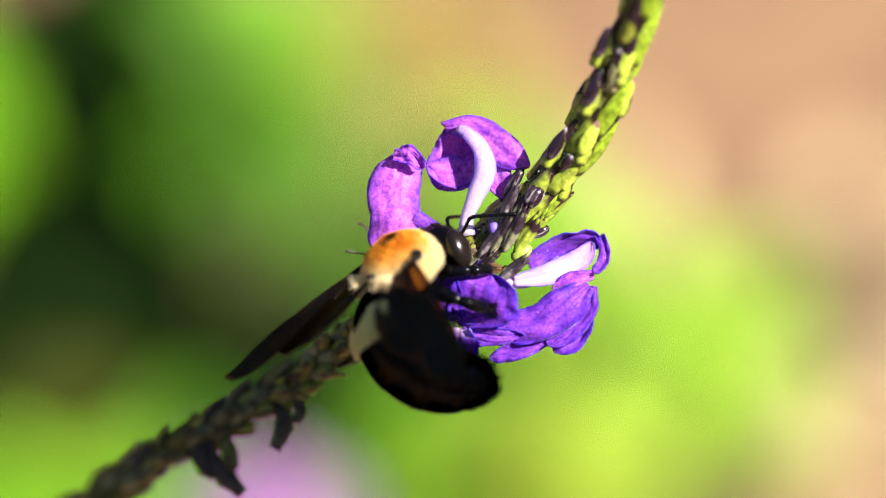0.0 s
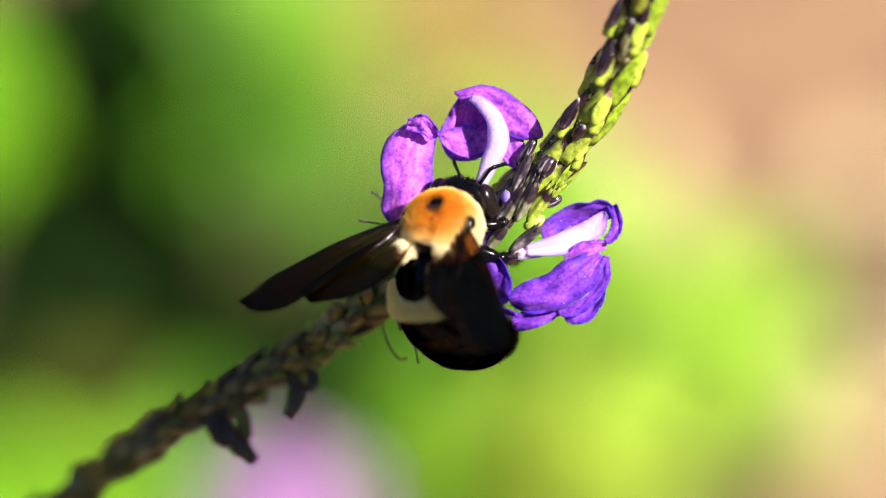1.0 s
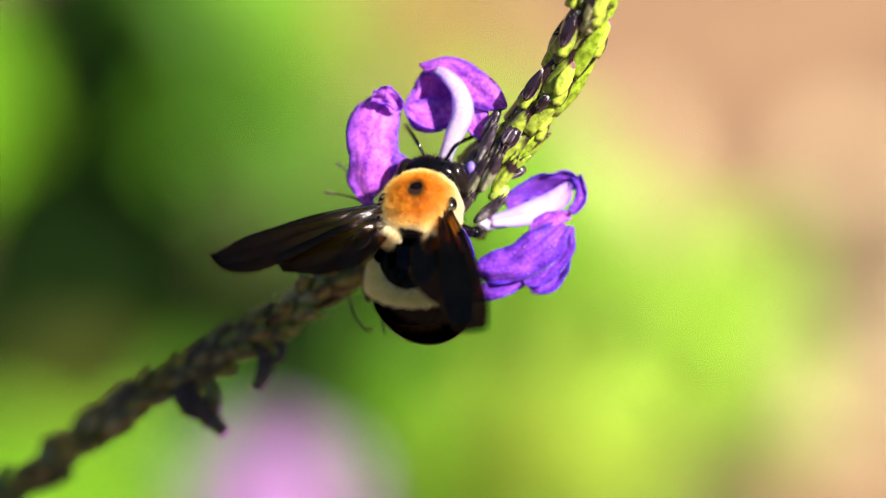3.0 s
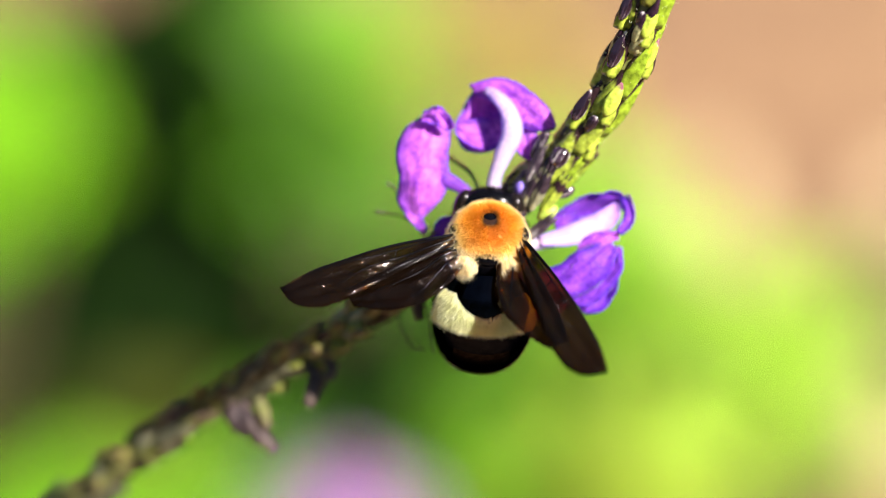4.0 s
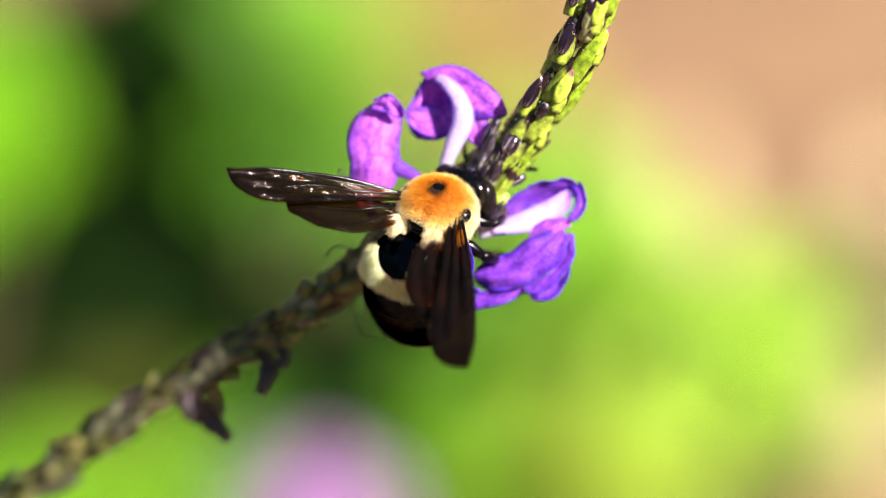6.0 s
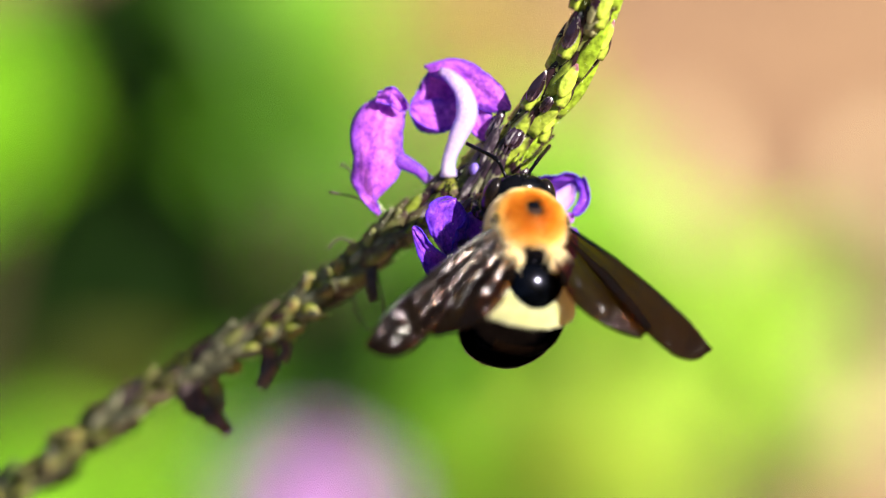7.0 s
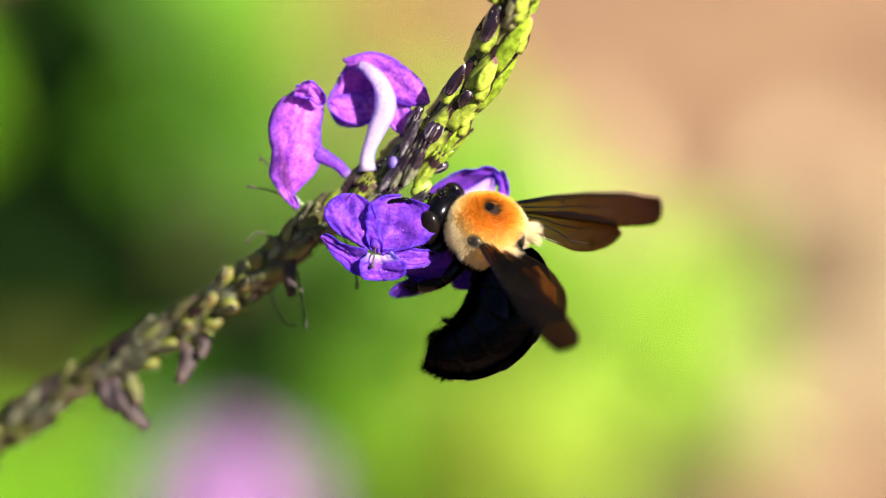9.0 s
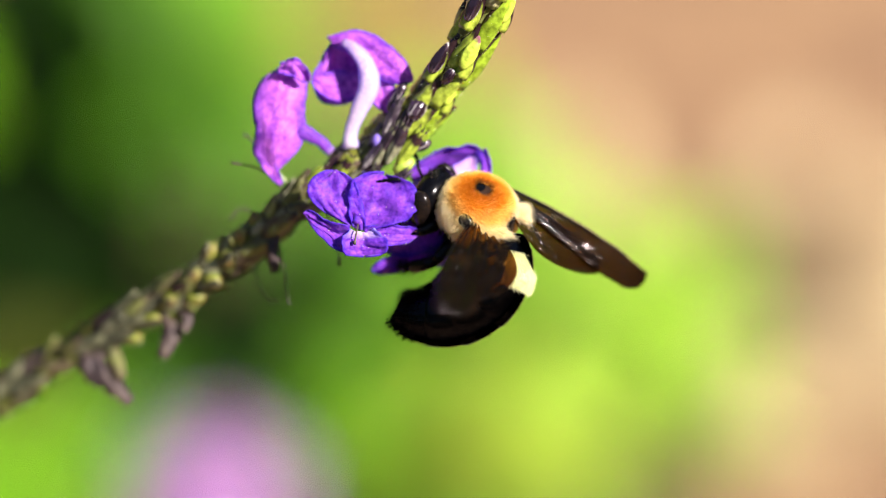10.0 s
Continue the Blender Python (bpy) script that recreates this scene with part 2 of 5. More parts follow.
def wing_material():
    m, n, l, p = graph("smoky wing")
    a = noise_node(n, l, 260, 5)
    c = ramp(n, l, a.outputs[0], [(0.3, (0.005, 0.003, 0.002)), (0.7, (0.015, 0.009, 0.005))]).outputs[0]
    l.new(c, p.inputs["Base Color"])
    p.inputs["Roughness"].default_value = 0.07
    p.inputs["Specular IOR Level"].default_value = 0.5
    p.inputs["Specular Tint"].default_value = (1.0, 0.97, 0.92, 1)
    w = noise_node(n, l, 620, 4)
    ridge = n.new("ShaderNodeMapping")
    ridge.inputs["Scale"].default_value = (0.3, 1.0, 1.0)
    l.new(w.inputs["Vector"].links[0].from_socket, ridge.inputs["Vector"])
    l.new(ridge.outputs[0], w.inputs["Vector"])
    bump(n, l, p, w.outputs[0], 0.8, 0.0008)
    t = n.new("ShaderNodeBsdfTransparent")
    tc = ramp(n, l, value(n, l, "along"), [(0.0, (0.64, 0.44, 0.17)), (0.45, (0.40, 0.225, 0.07)), (0.8, (0.32, 0.155, 0.05)), (1.0, (0.24, 0.11, 0.04))]).outputs[0]
    l.new(tc, t.inputs[0])
    mix = n.new("ShaderNodeMixShader")
    mix.inputs[0].default_value = 0.27
    l.new(t.outputs[0], mix.inputs[1])
    l.new(p.outputs[0], mix.inputs[2])
    l.new(mix.outputs[0], n["Material Output"].inputs[0])
    return m


WING = wing_material()
LEAF_LIME = leaf_material("lime leaf", (0.15, 0.43, 0.004), (0.30, 0.64, 0.010), 0.5)
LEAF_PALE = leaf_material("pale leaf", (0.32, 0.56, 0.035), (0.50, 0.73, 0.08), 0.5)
LEAF_MID = leaf_material("green leaf", (0.062, 0.21, 0.006), (0.135, 0.36, 0.013), 0.4)
LEAF_THICK = leaf_material("thick leaf", (0.03, 0.09, 0.008), (0.06, 0.15, 0.014), 0.06)
LEAF_FRESH = leaf_material("fresh leaf", (0.145, 0.38, 0.010), (0.28, 0.58, 0.022), 0.45)
# near black: the deep shade between the plants is put into this colour
LEAF_SHADE = leaf_material("shade-dark leaf", (0.003, 0.010, 0.001), (0.007, 0.022, 0.002), 0.1, 0.04)
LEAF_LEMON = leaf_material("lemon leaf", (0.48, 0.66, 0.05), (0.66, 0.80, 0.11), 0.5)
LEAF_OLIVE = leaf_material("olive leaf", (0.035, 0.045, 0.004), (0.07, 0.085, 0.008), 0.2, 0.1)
LEAF_STRAW = leaf_material("yellowing leaf", (0.34, 0.27, 0.05), (0.5, 0.42, 0.11), 0.4)
LEAF_DRY = leaf_material("pale tan leaf", (0.42, 0.32, 0.16), (0.60, 0.50, 0.29), 0.3)
HEDGE = leaf_material("hedge leaf", (0.02, 0.05, 0.006), (0.045, 0.09, 0.012), 0.25, 0.1)
PINK = petal_material("lilac petal", (0.82, 0.42, 0.72), (0.94, 0.62, 0.86), (0.92, 0.84, 0.92))
TWIG = surface("twig", [(0.3, (0.06, 0.045, 0.02)), (0.7, (0.14, 0.12, 0.05))], 0.7, 200)


def ground_material():
    m, n, l, p = graph("bark mulch")
    a = noise_node(n, l, 14, 6)
    b = noise_node(n, l, 70, 6)
    c1 = ramp(n, l, a.outputs[0], [(0.3, (0.145, 0.080, 0.04)), (0.5, (0.22, 0.131, 0.065)), (0.72, (0.36, 0.23, 0.11))]).outputs[0]
    c2 = ramp(n, l, b.outputs[0], [(0.3, (0.5, 0.45, 0.42)), (0.6, (1, 1, 1))]).outputs[0]
    l.new(mixed(n, l, "MULTIPLY", 0.6, c1, c2), p.inputs["Base Color"])
    p.inputs["Roughness"].default_value = 0.9
    bump(n, l, p, b.outputs[0], 0.8, 0.01)
    return m


MULCH = ground_material()


# ---- building helpers (millimetres in, metres out) ----
def mesh_of(name, verts, faces, materials, attributes=None, indices=None, smooth=True):
    me = bpy.data.meshes.new(name)
    me.from_pydata([tuple(c * MM for c in v) for v in verts], [], faces)
    for m in materials if isinstance(materials, (list, tuple)) else [materials]:
        me.materials.append(m)
    for key, data in (attributes or {}).items():
        me.attributes.new(key, "FLOAT", "POINT").data.foreach_set("value", data)
    if indices:
        me.polygons.foreach_set("material_index", indices)
    me.polygons.foreach_set("use_smooth", [smooth] * len(me.polygons))
    me.update()
    return me


def part(name, me, parent, m=None, label=""):
    """Links a mesh as one object under a thing or a part."""
    ob = new(name, me)
    ob.parent = parent
    if m is not None:
        ob.matrix_basis = m
    return tagged(ob, label) if label else ob


def thing(name, m, label, category, group="", kind=""):
    ob = new(name)
    ob.matrix_basis = m
    ob.empty_display_size = 0.01
    return tagged(ob, label, category, group, kind)


def shift(u, v, w):
    return Matrix.Translation((u * MM, v * MM, w * MM))


def turned(place_mm, z_axis, y_hint):
    """A pose whose z points along z_axis and whose y leans towards y_hint."""
    z = Vector(z_axis).normalized()
    x = Vector(y_hint).cross(z).normalized()
    y = z.cross(x)
    m = Matrix((x, y, z)).transposed().to_4x4()
    m.translation = Vector(place_mm) * MM
    return m


def spline(points, n):
    """Catmull-Rom through the points, n even steps of the parameter."""
    p = [Vector(q) for q in points]
    p = [2 * p[0] - p[1], *p, 2 * p[-1] - p[-2]]
    out = []
    for i in range(n + 1):
        t = i / n * (len(p) - 3)
        k = min(int(t), len(p) - 4)
        t -= k
        a, b, c, d = p[k:k + 4]
        out.append(0.5 * (2 * b + (c - a) * t + (2 * a - 5 * b + 4 * c - d) * t * t + (3 * b - a - 3 * c + d) * t ** 3))
    return out


def frames_along(points, hint=(0, 0, 1)):
    """Tangent, side and normal at each point, carried along without twist."""
    out, side = [], Vector(hint)
    for i, p in enumerate(points):
        t = (points[min(i + 1, len(points) - 1)] - points[max(i - 1, 0)]).normalized()
        side = (side - side.dot(t) * t)
        side = side.normalized() if side.length > 1e-6 else t.orthogonal().normalized()
        out.append((t, side, t.cross(side)))
    return out


def tube(points, radii, seg=8, flat=1.0, rough=0.0, hint=(0, 0, 1)):
    """Verts, faces and the way along (0 to 1) of a closed, tapered, possibly flattened tube."""
    pts = [Vector(p) for p in points]
    fr = frames_along(pts, hint)
    verts, faces, along = [], [], []
    for i, (p, r) in enumerate(zip(pts, radii)):
        for k in range(seg):
            a = 2 * math.pi * k / seg
            q = r * (1 + rough * noise.noise(p * 1.7 + Vector((math.cos(a), math.sin(a), 0)) * 2))
            verts.append(p + fr[i][1] * (flat * q * math.sin(a)) + fr[i][2] * (q * math.cos(a)))
            along.append(i / (len(pts) - 1))
    for i in range(len(pts) - 1):
        for k in range(seg):
            a, b = i * seg + k, i * seg + (k + 1) % seg
            faces.append((a, b, b + seg, a + seg))
    faces.append(tuple(reversed(range(seg))))
    faces.append(tuple(range((len(pts) - 1) * seg, len(pts) * seg)))
    return verts, faces, along


def merge(*pieces):
    verts, faces, along = [], [], []
    for v, f, a in pieces:
        o = len(verts)
        verts += v
        along += a
        faces += [tuple(i + o for i in q) for q in f]
    return verts, faces, along


def blob(radii, centre=(0, 0, 0), seg=28, rings=18, shape=None):
    """An ellipsoid, whose points shape() may move."""
    verts, faces = [], []
    for i in range(rings + 1):
        th = math.pi * i / rings
        for k in range(seg):
            a = 2 * math.pi * k / seg
            d = Vector((math.sin(th) * math.cos(a), math.sin(th) * math.sin(a), math.cos(th)))
            v = Vector((d.x * radii[0], d.y * radii[1], d.z * radii[2]))
            if shape:
                v = shape(v, d)
            verts.append(v + Vector(centre))
    for i in range(rings):
        for k in range(seg):
            a, b = i * seg + k, i * seg + (k + 1) % seg
            faces.append((a, a + seg, b + seg, b))
    return verts, faces, [0.0] * len(verts)


def sheet(fn, ns, nt, thick):
    """A thin two-sided sheet from fn(s, t), s 0..1, t -1..1; also the ways along and across."""
    pts = [[Vector(fn(i / ns, 2 * j / nt - 1)) for j in range(nt + 1)] for i in range(ns + 1)]
    nor = []
    for i in range(ns + 1):
        for j in range(nt + 1):
            a = pts[min(i + 1, ns)][j] - pts[max(i - 1, 0)][j]
            b = pts[i][min(j + 1, nt)] - pts[i][max(j - 1, 0)]
            c = a.cross(b)
            nor.append(c.normalized() if c.length > 1e-9 else Vector((0, 0, 1)))
    w = nt + 1
    flat = [p for row in pts for p in row]
    verts = [p + q * thick / 2 for p, q in zip(flat, nor)] + [p - q * thick / 2 for p, q in zip(flat, nor)]
    o = len(flat)
    faces = []
    for i in range(ns):
        for j in range(nt):
            a = i * w + j
            faces.append((a, a + 1, a + w + 1, a + w))
            faces.append((o + a, o + a + w, o + a + w + 1, o + a + 1))
    edge = [j for j in range(w)] + [i * w + nt for i in range(1, ns + 1)] + [ns * w + j for j in range(nt - 1, -1, -1)] + [i * w for i in range(ns - 1, 0, -1)]
    for a, b in zip(edge, edge[1:] + edge[:1]):
        faces.append((b, a, o + a, o + b))
    along = [i / ns for i in range(ns + 1) for _ in range(w)] * 2
    across = [2 * j / nt - 1 for _ in range(ns + 1) for j in range(w)] * 2
    return verts, faces, along, across


def hairs(roots, width, rng):
    """Tapered blades of hair; each root is (place, direction, length)."""
    verts, faces = [], []
    for p, d, length in roots:
        side = d.cross(Vector((rng.uniform(-1, 1), rng.uniform(-1, 1), rng.uniform(-1, 1)))).normalized() * width / 2
        bend = Vector((rng.gauss(0, 1), rng.gauss(0, 1), rng.gauss(0, 1))) * length * 0.12
        o = len(verts)
        verts += [p - side, p + side, p + d * length * 0.55 + bend * 0.4 + side * 0.7, p + d * length * 0.55 + bend * 0.4 - side * 0.7, p + d * length + bend]
        faces += [(o, o + 1, o + 2, o + 3), (o + 3, o + 2, o + 4)]
    return verts, faces


# ---- the flower spike ----
def random_way(rng):
    while True:
        d = Vector((rng.uniform(-1, 1), rng.uniform(-1, 1), rng.uniform(-1, 1)))
        if 0.1 < d.length < 1:
            return d.normalized()


AXIS = [(24.2, 38.2, 17.0), (20.6, 26.8, 11.0), (15.9, 16.4, 5.0), (9.8, 8.4, 1.0), (5.2, 5.0, -0.6), (-1.7, 0.0, -2.0),
        (-4.9, -3.0, -3.5), (-11.2, -7.8, -7.0), (-20.2, -13.5, -11.5), (-30.3, -19.5, -17.0), (-40.6, -26.6, -23.5), (-55.5, -38.4, -33.0), (-86.0, -67.0, -58.0)]
spike = thing("porterweed_spike", SPIKE, "arching porterweed flower spike with violet flowers and green scales", "plant")
LINE = spline(AXIS, 300)
FRAME = frames_along(LINE)


def stem_at(k):
    """Place and frame at the share k of the stem's line."""
    i = min(max(int(k * 300), 0), 299)
    f = k * 300 - i
    return LINE[i].lerp(LINE[i + 1], f), FRAME[i]


def stem():
    r = [1.4 + 0.5 * min(1, i / 60) - 0.65 * min(1, max(0, (i - 75) / 40)) + 0.3 * max(0, (i - 115) / 185) for i in range(301)]
    v, f, a = tube(LINE, r, 12, rough=0.18)
    part("stem", mesh_of("stem", v, f, STEM, {"along": a}), spike)


def scale_mesh(name, length, width, keel, tip, material, open_tip=0.0):
    """A boat-shaped scale with a sharp point: y along, z outwards, base at the origin; it wraps round the stem."""
    def fn(s, t):
        half = width * (0.55 + 0.45 * math.sin(math.pi * min(1, 0.15 + s * 0.85))) * (1 - s ** 2.6) ** 0.75 + open_tip * s + 0.05
        ridge = keel * math.sin(math.pi * (0.12 + 0.88 * s)) * (1.25 - abs(t) ** 1.5)
        wrap = -0.55 * half * t * t
        dent = 0.10 * noise.noise(Vector((s * 4, t * 3, length + width * 5)))
        return (half * t, length * s, ridge + wrap + tip * s * s + dent + 0.16 * math.exp(-(t / 0.16) ** 2) * (1 - s))
    v, f, a, c = sheet(fn, 10, 8, 0.22)
    return mesh_of(name, v, f, material, {"along": a, "across": [abs(x) for x in c]})


def pod_mesh(name, length, width, material):
    v, f, a = blob((width, length / 2, width * 0.8), (0, length / 2, 0), 10, 8)
    return mesh_of(name, v, f, material, {"along": [0.3] * len(v), "across": [0.0] * len(v)})


def floret_mesh(length, width, material):
    """A closed floret in its calyx: a slim spindle, ribbed along, with a small beak at the tip."""
    def shape(v, d):
        s = v.y / length + 0.5
        ribs = 1 + 0.07 * math.cos(5 * math.atan2(d.z, d.x))
        slim = (1.15 - 0.5 * s ** 2) * ribs
        return Vector((v.x * slim, v.y + 0.5 * max(0, s - 0.85) * length, v.z * slim + 0.25 * s * s))
    v, f, a = blob((width, length / 2, width * 0.85), (0, length / 2, 0), 15, 12, shape)
    return mesh_of("floret", v, f, material, {"along": [min(1.0, max(0.0, p.y / length)) for p in v], "across": [0.0] * len(v)})


def on_stem(k, angle, out, lean, towards_tip=1):
    """Pose on the stem's skin: y along the stem, z outwards; lean tips it away from the stem."""
    p, (t, s, b) = stem_at(k)
    t = -t * towards_tip
    z = (s * math.cos(angle) + b * math.sin(angle)).normalized()
    x = t.cross(z)
    m = Matrix((x, t, z)).transposed().to_4x4()
    m.translation = (p + z * out) * MM
    return m @ pose(0, 0, 0, lean, 0, 0)


def scales():
    rng = random.Random(4)
    green = [scale_mesh("bract", 10.5, 1.9, 0.5, -0.2, BRACT_GREEN), scale_mesh("bract", 9.0, 1.6, 0.55, 0.0, BRACT_GREEN), scale_mesh("bract", 8.4, 1.3, 0.6, -0.1, BRACT_GREEN)]
    purple = [scale_mesh("bract", 8.4, 1.45, 0.3, 0.0, BRACT_PURPLE), scale_mesh("bract", 7.4, 1.1, 0.4, 0.1, BRACT_STREAKED), scale_mesh("bract", 8.0, 1.3, 0.35, 0.05, BRACT_PURPLE)]
    streaked = [scale_mesh("bract", 9.0, 1.6, 0.5, 0.0, BRACT_STREAKED), scale_mesh("bract", 8.2, 1.4, 0.5, 0.0, BRACT_STREAKED), scale_mesh("bract", 8.6, 1.3, 0.45, 0.1, FLORET)]
    bud = pod_mesh("bud", 3.0, 0.75, BUD)
    floret = floret_mesh(4.8, 0.66, FLORET)
    # the young part above the flowers; k runs down the stem, the scales point up it
    k, i = 0.0, 0
    while k < 0.30:
        angle = i * 2.39996
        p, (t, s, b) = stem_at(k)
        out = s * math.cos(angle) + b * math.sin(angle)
        # scales by side: green sunward, else purple, part pigment, part painted shade
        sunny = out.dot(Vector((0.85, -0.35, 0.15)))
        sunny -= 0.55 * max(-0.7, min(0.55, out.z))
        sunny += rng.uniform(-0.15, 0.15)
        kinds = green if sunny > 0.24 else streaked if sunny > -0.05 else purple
        young = min(1.0, 0.74 + k * 1.2) - 1.6 * max(0, k - 0.18)
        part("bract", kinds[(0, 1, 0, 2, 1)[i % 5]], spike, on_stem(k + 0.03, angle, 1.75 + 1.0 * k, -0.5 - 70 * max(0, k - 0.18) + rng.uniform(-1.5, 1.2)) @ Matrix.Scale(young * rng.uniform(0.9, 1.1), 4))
        if i % 3 == 1 and sunny < 0.1:
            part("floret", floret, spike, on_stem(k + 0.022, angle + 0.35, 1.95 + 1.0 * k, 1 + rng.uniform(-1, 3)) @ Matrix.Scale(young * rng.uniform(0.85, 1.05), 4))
        if i % 13 == 0 and k > 0.02:
            part("bud", bud, spike, on_stem(k + 0.010, angle + 0.5, 1.75 + 2.0 * k, 4 + rng.uniform(-4, 4)) @ Matrix.Scale(young * rng.uniform(0.8, 1.1), 4))
        k += 0.0072
        i += 1
    # dry calyces and green fruits below the flowers
    old = [scale_mesh("calyx", 5.6, 0.95, 0.45, 0.2, GREY, 0.25), scale_mesh("calyx", 4.4, 0.85, 0.5, 0.5, GREY, 0.35), scale_mesh("calyx", 5.0, 1.0, 0.5, 0.3, WITHERED, 0.15), scale_mesh("calyx", 3.4, 0.7, 0.4, 1.2, WITHERED, 0.3)]
    fruit = [pod_mesh("fruit", 2.8, 1.05, FRUIT), pod_mesh("fruit", 3.3, 0.95, FRUIT)]
    dusky = [scale_mesh("calyx", 5.6, 0.9, 0.45, 0.3, BRACT_PURPLE, 0.2), scale_mesh("calyx", 4.6, 0.8, 0.5, 0.6, DRIED, 0.3), scale_mesh("calyx", 5.0, 0.7, 0.5, 0.3, BRACT_PURPLE, 0.1), scale_mesh("calyx", 5.0, 0.7, 0.5, 0.4, BRACT_STREAKED, 0.2)]
    k = 0.27
    while k < 0.95:
        angle = i * 2.39996
        part("calyx", rng.choice(dusky if k < 0.40 or rng.random() < 0.12 else old), spike, on_stem(k + 0.012, angle, 1.0, 3 + rng.uniform(-4, 10)) @ pose(0, 0, 0, 0, 0, rng.uniform(-14, 14)) @ Matrix.Scale(rng.uniform(0.75, 1.1) * (1 + 0.35 * max(0, k - 0.4)), 4))
        if i % 5 in (0, 2) and k > 0.36:
            m = on_stem(k + 0.006, angle + 0.6, 1.0, 24 + rng.uniform(-8, 10)) @ Matrix.Scale(rng.uniform(0.85, 1.15), 4)
            part("calyx", rng.choice(old), spike, m @ shift(0, -0.6, 0.5) @ Matrix.Scale(0.7, 4))
            part("fruit", rng.choice(fruit), spike, m @ shift(0, 0.4, 0.2) @ pose(0, 0, 0, -6, 0, 0) @ Matrix.Scale(0.9, 4))
        k += 0.0050
        i += 1


def loose_calyx(points, r, material=DRIED):
    """A dried flower that hangs off the stem."""
    line = spline(points, 10)
    v, f, a = tube(line, [r * (0.45 + 0.75 * math.sin(math.pi * (0.1 + 0.75 * j / 10))) for j in range(11)], 8, 0.7, 0.5)
    part("withered_flower", mesh_of("withered_flower", v, f, material, {"along": a}), spike)


def style(points, tip=0.16, material=STYLE):
    line = spline(points, 14)
    v, f, a = tube(line, [0.1] * 12 + [0.11, tip, tip * 0.9], 6)
    part("style", mesh_of("style", v, f, material, {"along": a}), spike)


# ---- flowers ----
def lobe(parent, rows, cup=0.0, ruffle=0.5, pale=(0.4, 1.0), seed=0, turn=None, material=None):
    """One petal: rows of a point of its midline and its half width there; cup bends the edges towards the lens."""
    ns, nt = 40, 24
    mid = spline([c for c, d in rows], ns)
    half = spline([d for c, d in rows], ns)
    off = Vector((seed * 3.1, seed * 1.7, seed))

    def fn(s, t):
        i = min(round(s * ns), ns)
        c, h = mid[i], half[i]
        along = (mid[min(i + 1, ns)] - mid[max(i - 1, 0)]).normalized()
        n = along.cross(h).normalized()
        n = -n if n.z < 0 else n
        end = max(0.05, math.sqrt(max(0.0, 1 - max(0.0, (s - 0.72) / 0.28) ** 2.3)))
        wave = 1 + 0.10 * noise.noise(Vector((s * 4, t * 0.7, 1)) + off) + 0.04 * noise.noise(Vector((s * 15, t * 0.7, 4)) + off)
        lift = cup * t * t * h.length + ruffle * noise.noise(Vector((s * 2.4, t * 1.5, 0)) + off)
        lift += ruffle * 0.45 * noise.noise(Vector((s * 6, t * 3.5, 3)) + off) * (0.3 + abs(t))
        lift -= 0.16 * math.exp(-(t / 0.12) ** 2) * (1 - s)
        # folds that fan out from the throat, crisp crepe between them, a frilled rim
        lift += ruffle * 0.22 * noise.noise(Vector((s * 1.6, t * 6.0, 7)) + off)
        lift += 0.07 * noise.noise(Vector((s * 13, t * 9, 5)) + off) + 0.05 * noise.noise(Vector((s * 24, t * 16, 9)) + off)
        lift += ruffle * 0.6 * noise.noise(Vector((s * 8, 2 * t, 11)) + off) * max(abs(t), s) ** 6
        p = c + h * (t * end * wave) + n * lift
        return turn @ p if turn else p

    v, f, a, c = sheet(fn, ns, nt, 0.13)
    lo, hi = pale
    return part("petal", mesh_of("petal", v, f, material or PETAL, {"along": [lo + (hi - lo) * x for x in a], "across": c}), parent)


def corolla(points, radii, material, turn=None, m=None, label=""):
    """The flower's tube, open at its mouth."""
    n = 18
    line = spline(points, n)
    rad = [r.x for r in spline([(r, 0, 0) for r in radii], n)]
    if turn:
        line = [turn @ p for p in line]
    v, f, a = tube(line, rad, 14, 0.6, rough=0.12)
    return part("flower", mesh_of("corolla_tube", v, f, material, {"along": [(0.13 + 0.13 * x if material is TUBE else 0.25 + 0.5 * x) for x in a], "across": [math.cos(2 * math.pi * i / 14) for i in range(len(v))]}), spike, m, label)


